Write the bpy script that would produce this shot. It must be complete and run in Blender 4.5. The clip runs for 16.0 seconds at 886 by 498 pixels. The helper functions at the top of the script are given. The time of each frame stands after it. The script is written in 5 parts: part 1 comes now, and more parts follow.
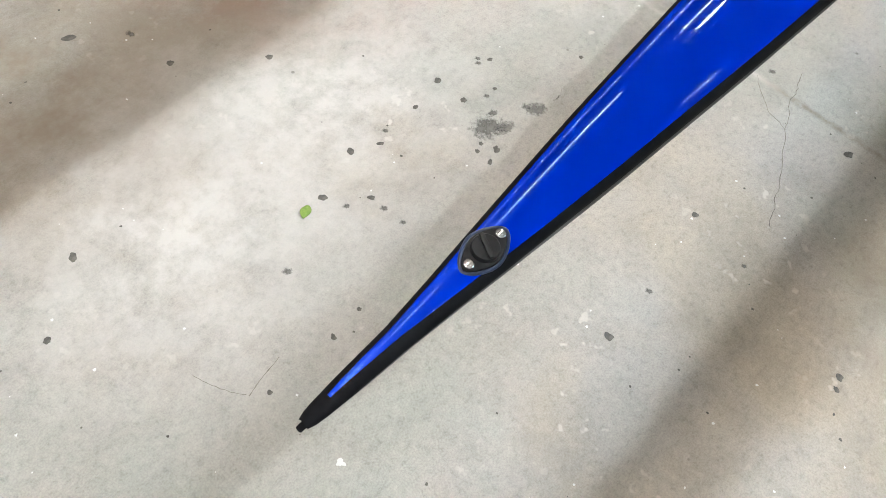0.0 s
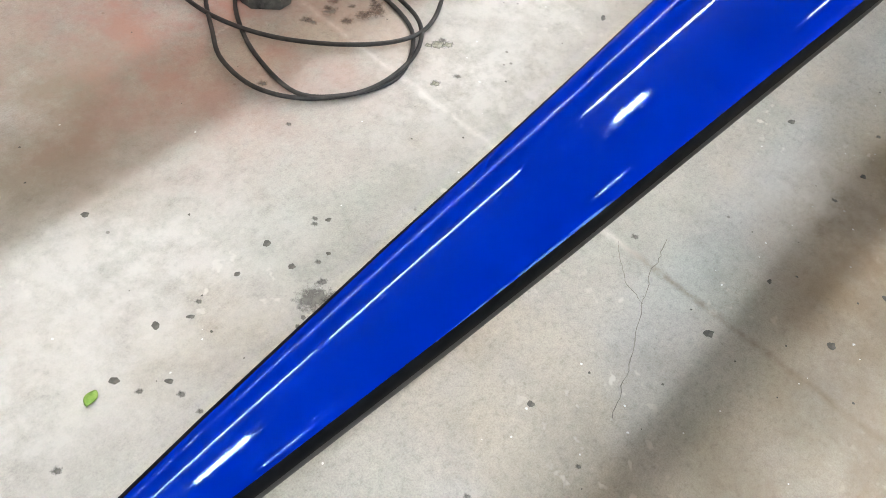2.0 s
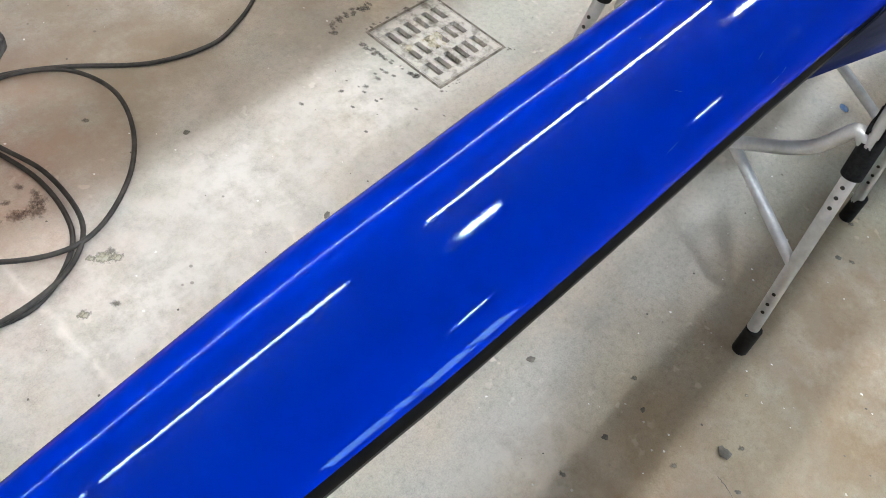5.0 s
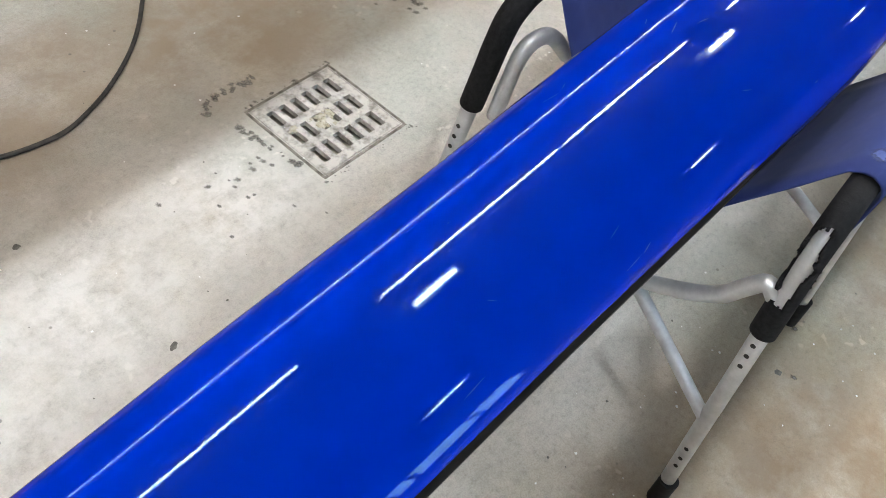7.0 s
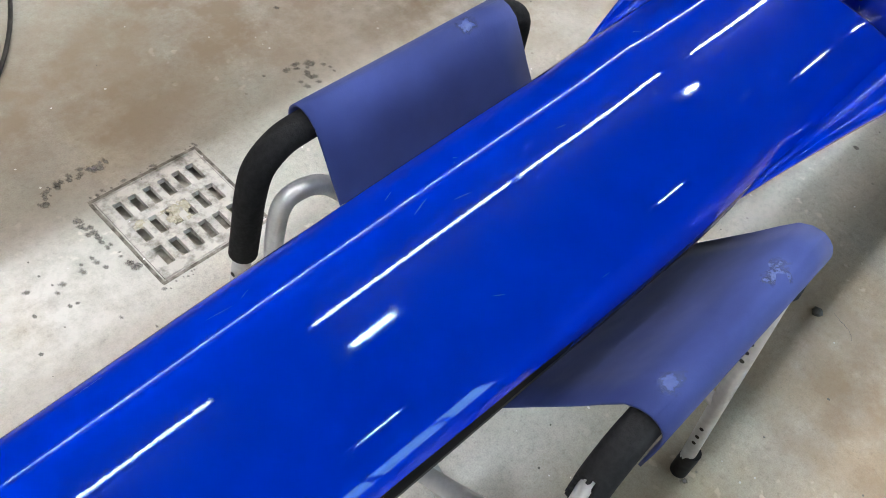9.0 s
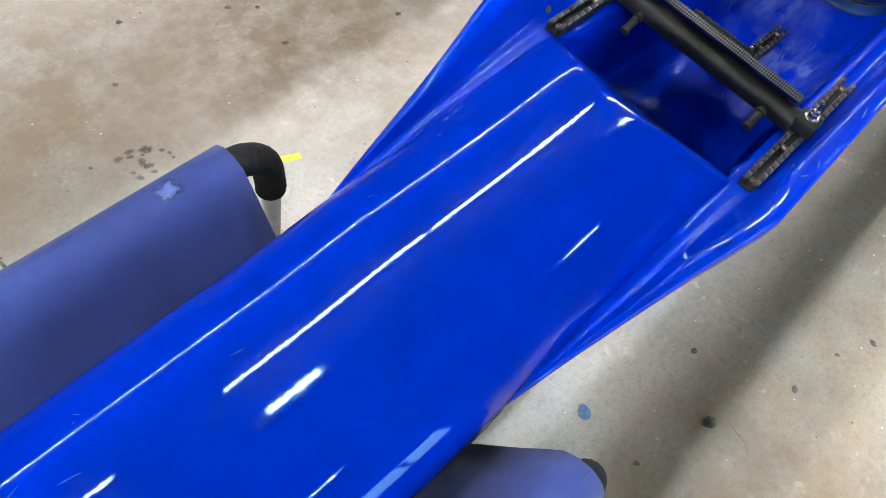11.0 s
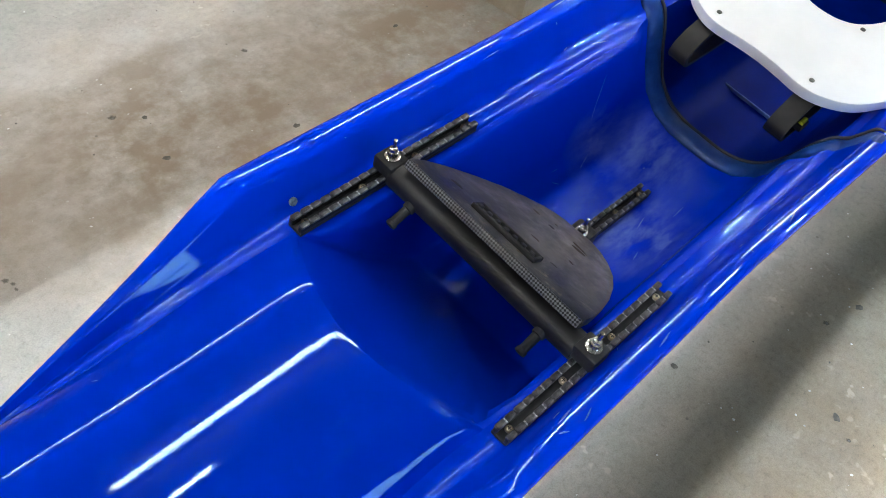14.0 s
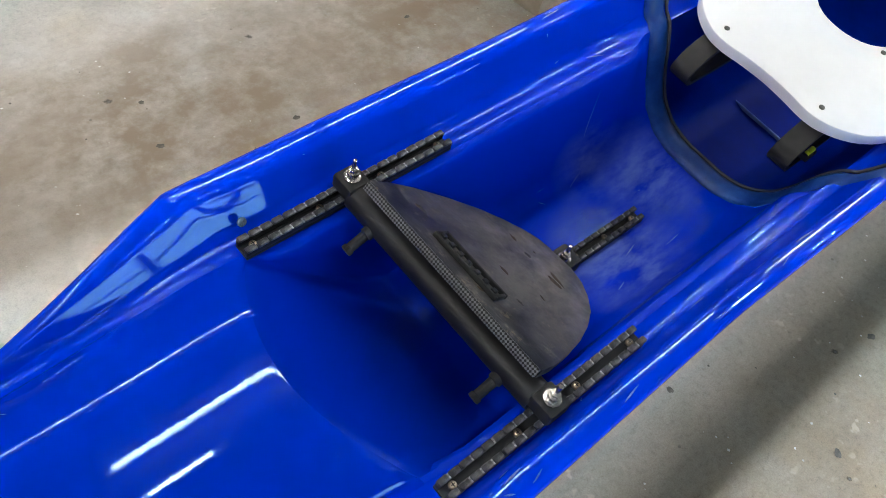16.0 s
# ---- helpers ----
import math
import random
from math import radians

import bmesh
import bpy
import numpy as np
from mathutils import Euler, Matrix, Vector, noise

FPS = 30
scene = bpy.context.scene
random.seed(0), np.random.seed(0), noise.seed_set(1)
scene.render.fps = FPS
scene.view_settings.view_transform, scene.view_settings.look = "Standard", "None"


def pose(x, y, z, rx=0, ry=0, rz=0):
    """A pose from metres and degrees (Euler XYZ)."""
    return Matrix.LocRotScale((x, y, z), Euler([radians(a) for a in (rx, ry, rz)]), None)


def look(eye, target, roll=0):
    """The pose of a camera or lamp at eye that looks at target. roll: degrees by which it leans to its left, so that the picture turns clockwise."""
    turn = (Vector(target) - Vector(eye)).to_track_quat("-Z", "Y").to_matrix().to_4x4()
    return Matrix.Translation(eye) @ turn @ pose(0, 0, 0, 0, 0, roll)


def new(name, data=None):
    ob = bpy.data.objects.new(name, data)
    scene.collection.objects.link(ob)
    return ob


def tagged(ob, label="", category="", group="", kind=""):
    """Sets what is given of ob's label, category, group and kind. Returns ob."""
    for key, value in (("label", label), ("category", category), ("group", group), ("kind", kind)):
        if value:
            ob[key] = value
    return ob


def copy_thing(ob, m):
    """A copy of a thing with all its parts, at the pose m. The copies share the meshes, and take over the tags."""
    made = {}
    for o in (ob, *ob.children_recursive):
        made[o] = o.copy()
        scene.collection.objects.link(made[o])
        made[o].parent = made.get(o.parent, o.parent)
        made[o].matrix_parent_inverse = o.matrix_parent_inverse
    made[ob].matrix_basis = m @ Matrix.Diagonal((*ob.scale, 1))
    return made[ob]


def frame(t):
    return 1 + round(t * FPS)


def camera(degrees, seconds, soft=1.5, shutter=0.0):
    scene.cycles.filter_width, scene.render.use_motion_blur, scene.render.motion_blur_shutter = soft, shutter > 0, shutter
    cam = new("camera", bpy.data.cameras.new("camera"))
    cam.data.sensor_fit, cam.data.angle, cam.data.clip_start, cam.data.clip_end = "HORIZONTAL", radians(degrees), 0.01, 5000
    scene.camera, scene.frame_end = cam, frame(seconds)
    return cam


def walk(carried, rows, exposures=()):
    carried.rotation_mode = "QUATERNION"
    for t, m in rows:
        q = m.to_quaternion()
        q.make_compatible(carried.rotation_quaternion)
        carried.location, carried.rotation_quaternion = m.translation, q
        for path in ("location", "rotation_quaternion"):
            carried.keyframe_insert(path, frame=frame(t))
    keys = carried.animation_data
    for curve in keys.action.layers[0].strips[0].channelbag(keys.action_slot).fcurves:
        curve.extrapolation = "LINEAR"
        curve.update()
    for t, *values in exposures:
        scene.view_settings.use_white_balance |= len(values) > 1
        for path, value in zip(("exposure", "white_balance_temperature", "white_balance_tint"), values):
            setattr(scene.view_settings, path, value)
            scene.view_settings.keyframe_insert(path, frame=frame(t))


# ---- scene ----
cam = camera(55.0, 16.0, 0.9)
PATH = [
    (0, (-0.119, -0.161, 1.152), (0.76, 0.408, -0.552), 10.7),
    (0.5, (-0.078, -0.156, 1.152), (0.819, 0.436, -0.535), 10.3),
    (1, (0.002, -0.161, 1.159), (0.916, 0.485, -0.498), 10.1),
    (1.5, (0.12, -0.179, 1.174), (1.05, 0.483, -0.468), 10.8),
    (2, (0.225, -0.215, 1.18), (1.209, 0.435, -0.435), 11.6),
    (2.5, (0.316, -0.225, 1.186), (1.368, 0.383, -0.402), 12.4),
    (3, (0.411, -0.214, 1.187), (1.491, 0.364, -0.394), 13.2),
    (3.5, (0.536, -0.198, 1.195), (1.623, 0.335, -0.397), 14.7),
    (4, (0.648, -0.187, 1.203), (1.73, 0.335, -0.396), 15.4),
    (4.5, (0.803, -0.199, 1.224), (1.882, 0.382, -0.357), 15.9),
    (5, (0.93, -0.228, 1.237), (2.006, 0.38, -0.336), 15.9),
    (5.2, (0.938, -0.227, 1.226), (2.048, 0.375, -0.325), 16.6),
    (7.3, (1.375, -0.184, 1.225), (2.44, 0.422, -0.356), 14.9),
    (7.5, (1.414, -0.186, 1.223), (2.476, 0.429, -0.356), 15.1),
    (8, (1.526, -0.193, 1.226), (2.58, 0.443, -0.35), 15.8),
    (8.2, (1.569, -0.203, 1.23), (2.618, 0.444, -0.345), 16.0),
    (10.3, (1.96, -0.245, 1.253), (2.947, 0.448, -0.343), 11.4),
    (10.5, (2.008, -0.239, 1.25), (3.002, 0.445, -0.345), 11.7),
    (11, (2.095, -0.238, 1.249), (3.121, 0.423, -0.336), 12.5),
    (11.5, (2.18, -0.248, 1.246), (3.201, 0.432, -0.334), 12.6),
    (12, (2.278, -0.261, 1.249), (3.294, 0.465, -0.314), 13.0),
    (12.5, (2.355, -0.288, 1.257), (3.383, 0.471, -0.282), 13.3),
    (12.8, (2.388, -0.304, 1.257), (3.422, 0.473, -0.268), 13.0),
    (13, (2.4, -0.305, 1.263), (3.439, 0.474, -0.259), 13.1),
    (13.5, (2.435, -0.306, 1.261), (3.473, 0.471, -0.262), 12.3),
    (14, (2.463, -0.287, 1.269), (3.499, 0.495, -0.253), 10.6),
    (14.5, (2.493, -0.256, 1.261), (3.522, 0.518, -0.27), 10.0),
    (15, (2.517, -0.26, 1.264), (3.534, 0.51, -0.276), 11.3),
    (15.5, (2.541, -0.267, 1.259), (3.522, 0.511, -0.301), 11.8),
    (16, (2.557, -0.278, 1.26), (3.528, 0.52, -0.296), 11.6),
]
walk(cam, [(t, look(eye, target, roll)) for t, eye, target, roll in PATH],
     [(0, -0.05, 6400, 9), (2.5, -0.07, 6400, 9), (4.5, -0.14, 6400, 9), (8.2, -0.17, 6350, 9), (10.3, 0.18, 6200, 8.5), (11.3, 0.22, 6200, 8.5), (12.4, -0.1, 6150, 7.5), (13.5, -0.07, 6150, 7.5), (16, -0.06, 6150, 7.5)])

# ---------------------------------------------------------------- world and light
CEIL = 3.3
world = bpy.data.worlds.new("world")
scene.world = world
world.use_nodes = True
wn = world.node_tree.nodes
sky = wn.new("ShaderNodeTexSky")
sky.sky_type, sky.sun_disc = "NISHITA", False
sky.sun_elevation, sky.sun_rotation = radians(40), radians(200)
world.node_tree.links.new(sky.outputs["Color"], wn["Background"].inputs["Color"])
wn["Background"].inputs["Strength"].default_value = 0.06


# ---------------------------------------------------------------- materials
def material(name, rgb, rough=0.5, metal=0.0, coat=0.0, spec=0.5):
    m = bpy.data.materials.new(name)
    m.use_nodes = True
    b = m.node_tree.nodes["Principled BSDF"]
    b.inputs["Base Color"].default_value = (*rgb, 1)
    b.inputs["Roughness"].default_value = rough
    b.inputs["Metallic"].default_value = metal
    b.inputs["Coat Weight"].default_value = coat
    b.inputs["Coat Roughness"].default_value = 0.02
    b.inputs["Specular IOR Level"].default_value = spec
    return m


def node(m, kind, **inputs):
    n = m.node_tree.nodes.new(kind)
    for key, value in inputs.items():
        n.inputs[key.replace("_", " ")].default_value = value
    return n


def link(m, a, out, b, inp):
    m.node_tree.links.new(a.outputs[out], b.inputs[inp])


def noise_of(m, scale, detail=4.0, rough=0.55, coords="Object", stretch=None):
    n = node(m, "ShaderNodeTexNoise", Scale=scale, Detail=detail, Roughness=rough)
    tc = m.node_tree.nodes.new("ShaderNodeTexCoord")
    if stretch:
        mp = m.node_tree.nodes.new("ShaderNodeMapping")
        mp.inputs["Scale"].default_value = stretch
        link(m, tc, coords, mp, "Vector")
        link(m, mp, "Vector", n, "Vector")
    else:
        link(m, tc, coords, n, "Vector")
    return n


def ramp(m, source, out, stops):
    r = m.node_tree.nodes.new("ShaderNodeValToRGB")
    el = r.color_ramp.elements
    while len(el) < len(stops):
        el.new(0.5)
    for e, (at, c) in zip(el, stops):
        e.position = at
        e.color = (*c, 1) if len(c) == 3 else c
    link(m, source, out, r, "Fac")
    return r


def grey(v):
    return (v, v, v)


def mix(m, kind, fac, a, b):
    """Mix two colours; each of fac, a, b is a number, a colour or a (node, output)."""
    n = m.node_tree.nodes.new("ShaderNodeMix")
    n.data_type, n.blend_type = "RGBA", kind
    for socket, value in ((n.inputs[0], fac), (n.inputs[6], a), (n.inputs[7], b)):
        if isinstance(value, tuple) and not isinstance(value[0], (int, float)):
            m.node_tree.links.new(value[0].outputs[value[1]], socket)
        elif isinstance(value, tuple):
            socket.default_value = (*value, 1)
        else:
            socket.default_value = value
    return n


def bump(m, source, out, strength, distance, under=None):
    b = node(m, "ShaderNodeBump", Strength=strength, Distance=distance)
    link(m, source, out, b, "Height")
    if under:
        link(m, under, "Normal", b, "Normal")
    return b


def shader(m):
    return m.node_tree.nodes["Principled BSDF"]


def concrete():
    m = material("concrete", (0.42, 0.4, 0.36), 0.62, spec=0.35)
    big = noise_of(m, 1.3, 5, 0.6)
    mid = noise_of(m, 9.0, 6, 0.65)
    fine = noise_of(m, 85.0, 3, 0.7)
    base = ramp(m, big, "Fac", [(0.3, (0.43, 0.413, 0.38)), (0.52, (0.485, 0.468, 0.437)), (0.72, (0.53, 0.515, 0.488))])
    blot = ramp(m, mid, "Fac", [(0.3, grey(0.8)), (0.5, grey(0.97)), (0.72, grey(1.08))])
    a = mix(m, "MULTIPLY", 0.85, (base, "Color"), (blot, "Color"))
    grain = ramp(m, fine, "Fac", [(0.3, grey(0.66)), (0.45, grey(0.95)), (0.6, grey(1.05)), (0.75, grey(1.22))])
    b0 = mix(m, "MULTIPLY", 0.6, (a, 2), (grain, "Color"))
    sand = ramp(m, noise_of(m, 330.0, 2, 0.7), "Fac", [(0.32, grey(0.68)), (0.5, grey(1.0)), (0.68, grey(1.22))])
    b1 = mix(m, "MULTIPLY", 0.42, (b0, 2), (sand, "Color"))
    # cool, greenish cement beside warm, dusty areas
    tint = ramp(m, noise_of(m, 1.9, 4, 0.6), "Fac", [(0.38, (0.93, 1.0, 0.99)), (0.52, (1.0, 1.0, 1.0)), (0.64, (1.05, 1.0, 0.91))])
    b = mix(m, "MULTIPLY", 0.9, (b1, 2), (tint, "Color"))
    # pale crumbs and worn patches
    crumbs = noise_of(m, 38.0, 2, 0.5)
    patch = noise_of(m, 3.4, 3, 0.5)
    c1 = ramp(m, crumbs, "Fac", [(0.63, grey(0)), (0.69, grey(1))])
    c2 = ramp(m, patch, "Fac", [(0.5, grey(0)), (0.64, grey(0.75))])
    both = mix(m, "MULTIPLY", 1.0, (c1, "Color"), (c2, "Color"))
    c = mix(m, "MIX", (both, 2), (b, 2), (0.72, 0.7, 0.66))
    # brown grime in broad soft patches
    grime = ramp(m, noise_of(m, 4.2, 6, 0.68), "Fac", [(0.52, grey(0)), (0.72, grey(0.3))])
    c = mix(m, "MIX", (grime, "Color"), (c, 2), (0.27, 0.235, 0.195))
    # scuffed whitish areas
    for px, py, pr in ((1.93, 0.62, 0.26), (1.3, 0.5, 0.42), (1.6, 0.62, 0.32), (0.55, 0.62, 0.42), (0.2, 0.55, 0.4), (1.55, -0.18, 0.2), (2.95, 1.0, 0.45), (3.5, 0.98, 0.45)):
        geo0 = m.node_tree.nodes.new("ShaderNodeNewGeometry")
        far0 = node(m, "ShaderNodeVectorMath")
        far0.operation = "DISTANCE"
        far0.inputs[1].default_value = (px, py, 0.0)
        link(m, geo0, "Position", far0, 0)
        reach0 = ramp(m, far0, "Value", [(0.0, grey(1.0)), (pr, grey(0))])
        spread0 = ramp(m, noise_of(m, 13.0 + 3 * px, 6, 0.72), "Fac", [(0.34, grey(0)), (0.58, grey(0.95))])
        area0 = mix(m, "MULTIPLY", 1.0, (reach0, "Color"), (spread0, "Color"))
        c = mix(m, "MIX", (area0, 2), (c, 2), (0.71, 0.695, 0.68))
    # brown stained areas, laid along the overhead shade bands to deepen their shade
    for px, py, pr in ((2.55, 1.12, 0.5), (3.15, 0.9, 0.55), (3.8, 0.8, 0.6), (1.75, 1.15, 0.45), (2.9, -0.5, 0.35), (2.2, -0.55, 0.5), (1.55, -0.5, 0.5), (1.0, -0.62, 0.45), (0.15, 0.93, 0.4), (0.6, 0.95, 0.35), (1.5, 0.98, 0.35), (2.2, 1.0, 0.35)):
        geo1 = m.node_tree.nodes.new("ShaderNodeNewGeometry")
        far1 = node(m, "ShaderNodeVectorMath")
        far1.operation = "DISTANCE"
        far1.inputs[1].default_value = (px, py, 0.0)
        link(m, geo1, "Position", far1, 0)
        reach1 = ramp(m, far1, "Value", [(0.3 * pr, grey(1.0)), (pr, grey(0))])
        spread1 = ramp(m, noise_of(m, 5.0 + px, 6, 0.68), "Fac", [(0.36, grey(0.12)), (0.58, grey(0.78 if px < 2.1 else 0.92))])
        area1 = mix(m, "MULTIPLY", 1.0, (reach1, "Color"), (spread1, "Color"))
        c = mix(m, "MIX", (area1, 2), (c, 2), (0.318, 0.26, 0.195))
    # the south side of the bay is browner, more so away from the bow
    place = m.node_tree.nodes.new("ShaderNodeNewGeometry")
    split = m.node_tree.nodes.new("ShaderNodeSeparateXYZ")
    link(m, place, "Position", split, 0)
    across = node(m, "ShaderNodeMapRange")
    along = node(m, "ShaderNodeMapRange")
    for n, lo, hi in ((across, -0.06, -0.26), (along, 0.0, 1.7)):
        n.inputs["From Min"].default_value, n.inputs["From Max"].default_value = lo, hi
    link(m, split, "Y", across, "Value")
    link(m, split, "X", along, "Value")
    south_tint = mix(m, "MULTIPLY", 1.0, (across, "Result"), (along, "Result"))
    patchy = ramp(m, noise_of(m, 7.0, 6, 0.65), "Fac", [(0.3, grey(0.55)), (0.62, grey(1.0))])
    brown = mix(m, "MULTIPLY", 1.0, (south_tint, 2), (patchy, "Color"))
    c = mix(m, "MULTIPLY", (brown, 2), (c, 2), (0.83, 0.715, 0.57))
    # the cast joint: pale and dusty on one side of the boat, brown with dirt on the other
    shift = node(m, "ShaderNodeMath")
    shift.operation = "SUBTRACT"
    shift.inputs[1].default_value = JOINT_X
    link(m, split, "X", shift, 0)
    wander = node(m, "ShaderNodeMath")
    wander.operation = "MULTIPLY_ADD"
    wander.inputs[1].default_value, wander.inputs[2].default_value = 0.016, -0.008
    link(m, noise_of(m, 22.0, 5, 0.6), "Fac", wander, 0)
    total = node(m, "ShaderNodeMath")
    link(m, shift, 0, total, 0)
    link(m, wander, 0, total, 1)
    away = node(m, "ShaderNodeMath")
    away.operation = "ABSOLUTE"
    link(m, total, 0, away, 0)
    seam = ramp(m, away, 0, [(0.0, grey(0.85)), (0.0035, grey(0.6)), (0.012, grey(0.0))])
    worn = ramp(m, noise_of(m, 30.0, 5, 0.7), "Fac", [(0.34, grey(0.15)), (0.6, grey(0.85))])
    line = mix(m, "MULTIPLY", 1.0, (seam, "Color"), (worn, "Color"))
    north = node(m, "ShaderNodeMapRange")
    north.inputs["From Min"].default_value, north.inputs["From Max"].default_value = -0.02, 0.08
    link(m, split, "Y", north, "Value")
    line_colour = mix(m, "MIX", (north, "Result"), (0.24, 0.185, 0.125), (0.8, 0.785, 0.765))
    c = mix(m, "MIX", (line, 2), (c, 2), (line_colour, 2))
    # small pits
    vor = node(m, "ShaderNodeTexVoronoi", Scale=15.0, Randomness=1.0)
    tc = m.node_tree.nodes.new("ShaderNodeTexCoord")
    link(m, tc, "Object", vor, "Vector")
    dots = ramp(m, vor, "Distance", [(0.035, grey(1)), (0.06, grey(0))])
    pick = noise_of(m, 6.0, 0, 0.5)
    picked = ramp(m, pick, "Fac", [(0.52, grey(0)), (0.58, grey(0.7))])
    pits = mix(m, "MULTIPLY", 1.0, (dots, "Color"), (picked, "Color"))
    d = mix(m, "MIX", (pits, 2), (c, 2), (0.17, 0.155, 0.14))
    # reddish dust round the machine
    geo = m.node_tree.nodes.new("ShaderNodeNewGeometry")
    off = node(m, "ShaderNodeVectorMath")
    off.operation = "DISTANCE"
    off.inputs[1].default_value = (1.0, 1.02, 0.0)
    link(m, geo, "Position", off, 0)
    dust = ramp(m, off, "Value", [(0.1, grey(0.9)), (0.58, grey(0))])
    dn = ramp(m, noise_of(m, 6.5, 5, 0.7), "Fac", [(0.38, grey(0.1)), (0.62, grey(1))])
    dd = mix(m, "MULTIPLY", 1.0, (dust, "Color"), (dn, "Color"))
    e = mix(m, "MIX", (dd, 2), (d, 2), (0.46, 0.27, 0.22))
    warm = mix(m, "MULTIPLY", 1.0, (e, 2), (1.03, 1.0, 0.965))
    link(m, warm, 2, shader(m), "Base Color")
    r = ramp(m, mid, "Fac", [(0.3, grey(0.42)), (0.7, grey(0.7))])
    link(m, r, "Color", shader(m), "Roughness")
    n1 = bump(m, fine, "Fac", 0.25, 0.002)
    n2 = bump(m, mid, "Fac", 0.25, 0.006, n1)
    link(m, n2, "Normal", shader(m), "Normal")
    return m


def gelcoat():
    m = material("blue gelcoat", (0.0, 0.0140, 0.30), 0.016, coat=0.0, spec=0.30)
    shader(m).inputs["Specular Tint"].default_value = (0.5, 0.88, 1.0, 1)
    wave = noise_of(m, 14.0, 2, 0.5)
    r = ramp(m, wave, "Fac", [(0.3, (0.0, 0.021, 0.44)), (0.7, (0.0, 0.024, 0.485))])
    link(m, r, "Color", shader(m), "Base Color")
    peel = noise_of(m, 520.0, 1, 0.5)
    b = bump(m, peel, "Fac", 0.05, 0.00016)
    link(m, b, "Normal", shader(m), "Normal")
    return m


def worn_gelcoat():
    """The same blue in the well, scuffed and chalky where feet have rubbed."""
    m = material("scuffed blue gelcoat", (0.0, 0.0140, 0.29), 0.12, spec=0.075)
    shader(m).inputs["Specular Tint"].default_value = (0.5, 0.88, 1.0, 1)
    tc = m.node_tree.nodes.new("ShaderNodeTexCoord")
    total = None
    # rubbed areas: beside the middle track, on the side behind it and along the step before the seat
    for at, reach, strength in (((3.2, -0.035, -0.1), 0.1, 0.6), ((3.25, 0.075, -0.07), 0.07, 0.36), ((3.31, 0.03, -0.09), 0.08, 0.5)):
        off = node(m, "ShaderNodeVectorMath")
        off.operation = "DISTANCE"
        off.inputs[1].default_value = at
        link(m, tc, "Object", off, 0)
        near = ramp(m, off, "Value", [(0.2 * reach, grey(strength)), (reach, grey(0))])
        total = mix(m, "LIGHTEN", 1.0, (near, "Color"), (total, 2) if total else (0.0, 0.0, 0.0))
    cloud = noise_of(m, 20.0, 7, 0.62, stretch=(0.6, 1.5, 1))
    cl = ramp(m, cloud, "Fac", [(0.4, grey(0)), (0.8, grey(1.0))])
    f = mix(m, "MULTIPLY", 1.0, (total, 2), (cl, "Color"))
    c = mix(m, "MIX", (f, 2), (0.0, 0.019, 0.40), (0.26, 0.37, 0.55))
    link(m, c, 2, shader(m), "Base Color")
    ro = ramp(m, f, 2, [(0.0, grey(0.17)), (0.5, grey(0.5))])
    link(m, ro, "Color", shader(m), "Roughness")
    return m


def speckled(name, dark, light, scale, rough, metal=0.0, bumpy=0.15, low=0.35, high=0.7, spec=0.5):
    m = material(name, dark, rough, metal, spec=spec)
    n = noise_of(m, scale, 5, 0.65)
    r = ramp(m, n, "Fac", [(low, dark), (high, light)])
    link(m, r, "Color", shader(m), "Base Color")
    b = bump(m, n, "Fac", bumpy, 0.002)
    link(m, b, "Normal", shader(m), "Normal")
    return m


def smear(name, dark, light, scale, rough=0.8, round_edge=True, strength=1.0):
    """A stain that thins out unevenly: patchy inside and, where round, fading at its edge."""
    m = speckled(name, dark, light, scale, rough, bumpy=0.05, spec=0.3)
    grit = noise_of(m, 1.9 * scale, 7, 0.68)
    if round_edge:
        tc = m.node_tree.nodes.new("ShaderNodeTexCoord")
        flat = node(m, "ShaderNodeVectorMath")
        flat.operation = "MULTIPLY"
        flat.inputs[1].default_value = (1.0, 1.0, 0.0)
        link(m, tc, "Generated", flat, 0)
        off = node(m, "ShaderNodeVectorMath")
        off.operation = "DISTANCE"
        off.inputs[1].default_value = (0.5, 0.5, 0.0)
        link(m, flat, "Vector", off, 0)
        fade = ramp(m, off, "Value", [(0.1, grey(1.0)), (0.48, grey(0))])
        hard = ramp(m, grit, "Fac", [(0.3, grey(0)), (0.7, grey(1))])
        both = mix(m, "MIX", 0.5, (hard, "Color"), (fade, "Color"))
        thin = ramp(m, both, 2, [(0.42, grey(0)), (0.74, grey(strength))])
    else:
        thin = ramp(m, grit, "Fac", [(0.38, grey(0)), (0.62, grey(strength))])
    link(m, thin, "Color", shader(m), "Alpha")
    return m


def carbon():
    m = material("carbon weave", (0.02, 0.02, 0.022), 0.4, coat=0.15, spec=0.3)
    n = node(m, "ShaderNodeTexChecker", Scale=480.0)
    n.inputs["Color1"].default_value = (0.005, 0.005, 0.005, 1)
    n.inputs["Color2"].default_value = (0.13, 0.132, 0.135, 1)
    tc = m.node_tree.nodes.new("ShaderNodeTexCoord")
    mp = m.node_tree.nodes.new("ShaderNodeMapping")
    mp.inputs["Rotation"].default_value = (radians(45), 0, 0)
    link(m, tc, "Object", mp, "Vector")
    link(m, mp, "Vector", n, "Vector")
    link(m, n, "Color", shader(m), "Base Color")
    return m


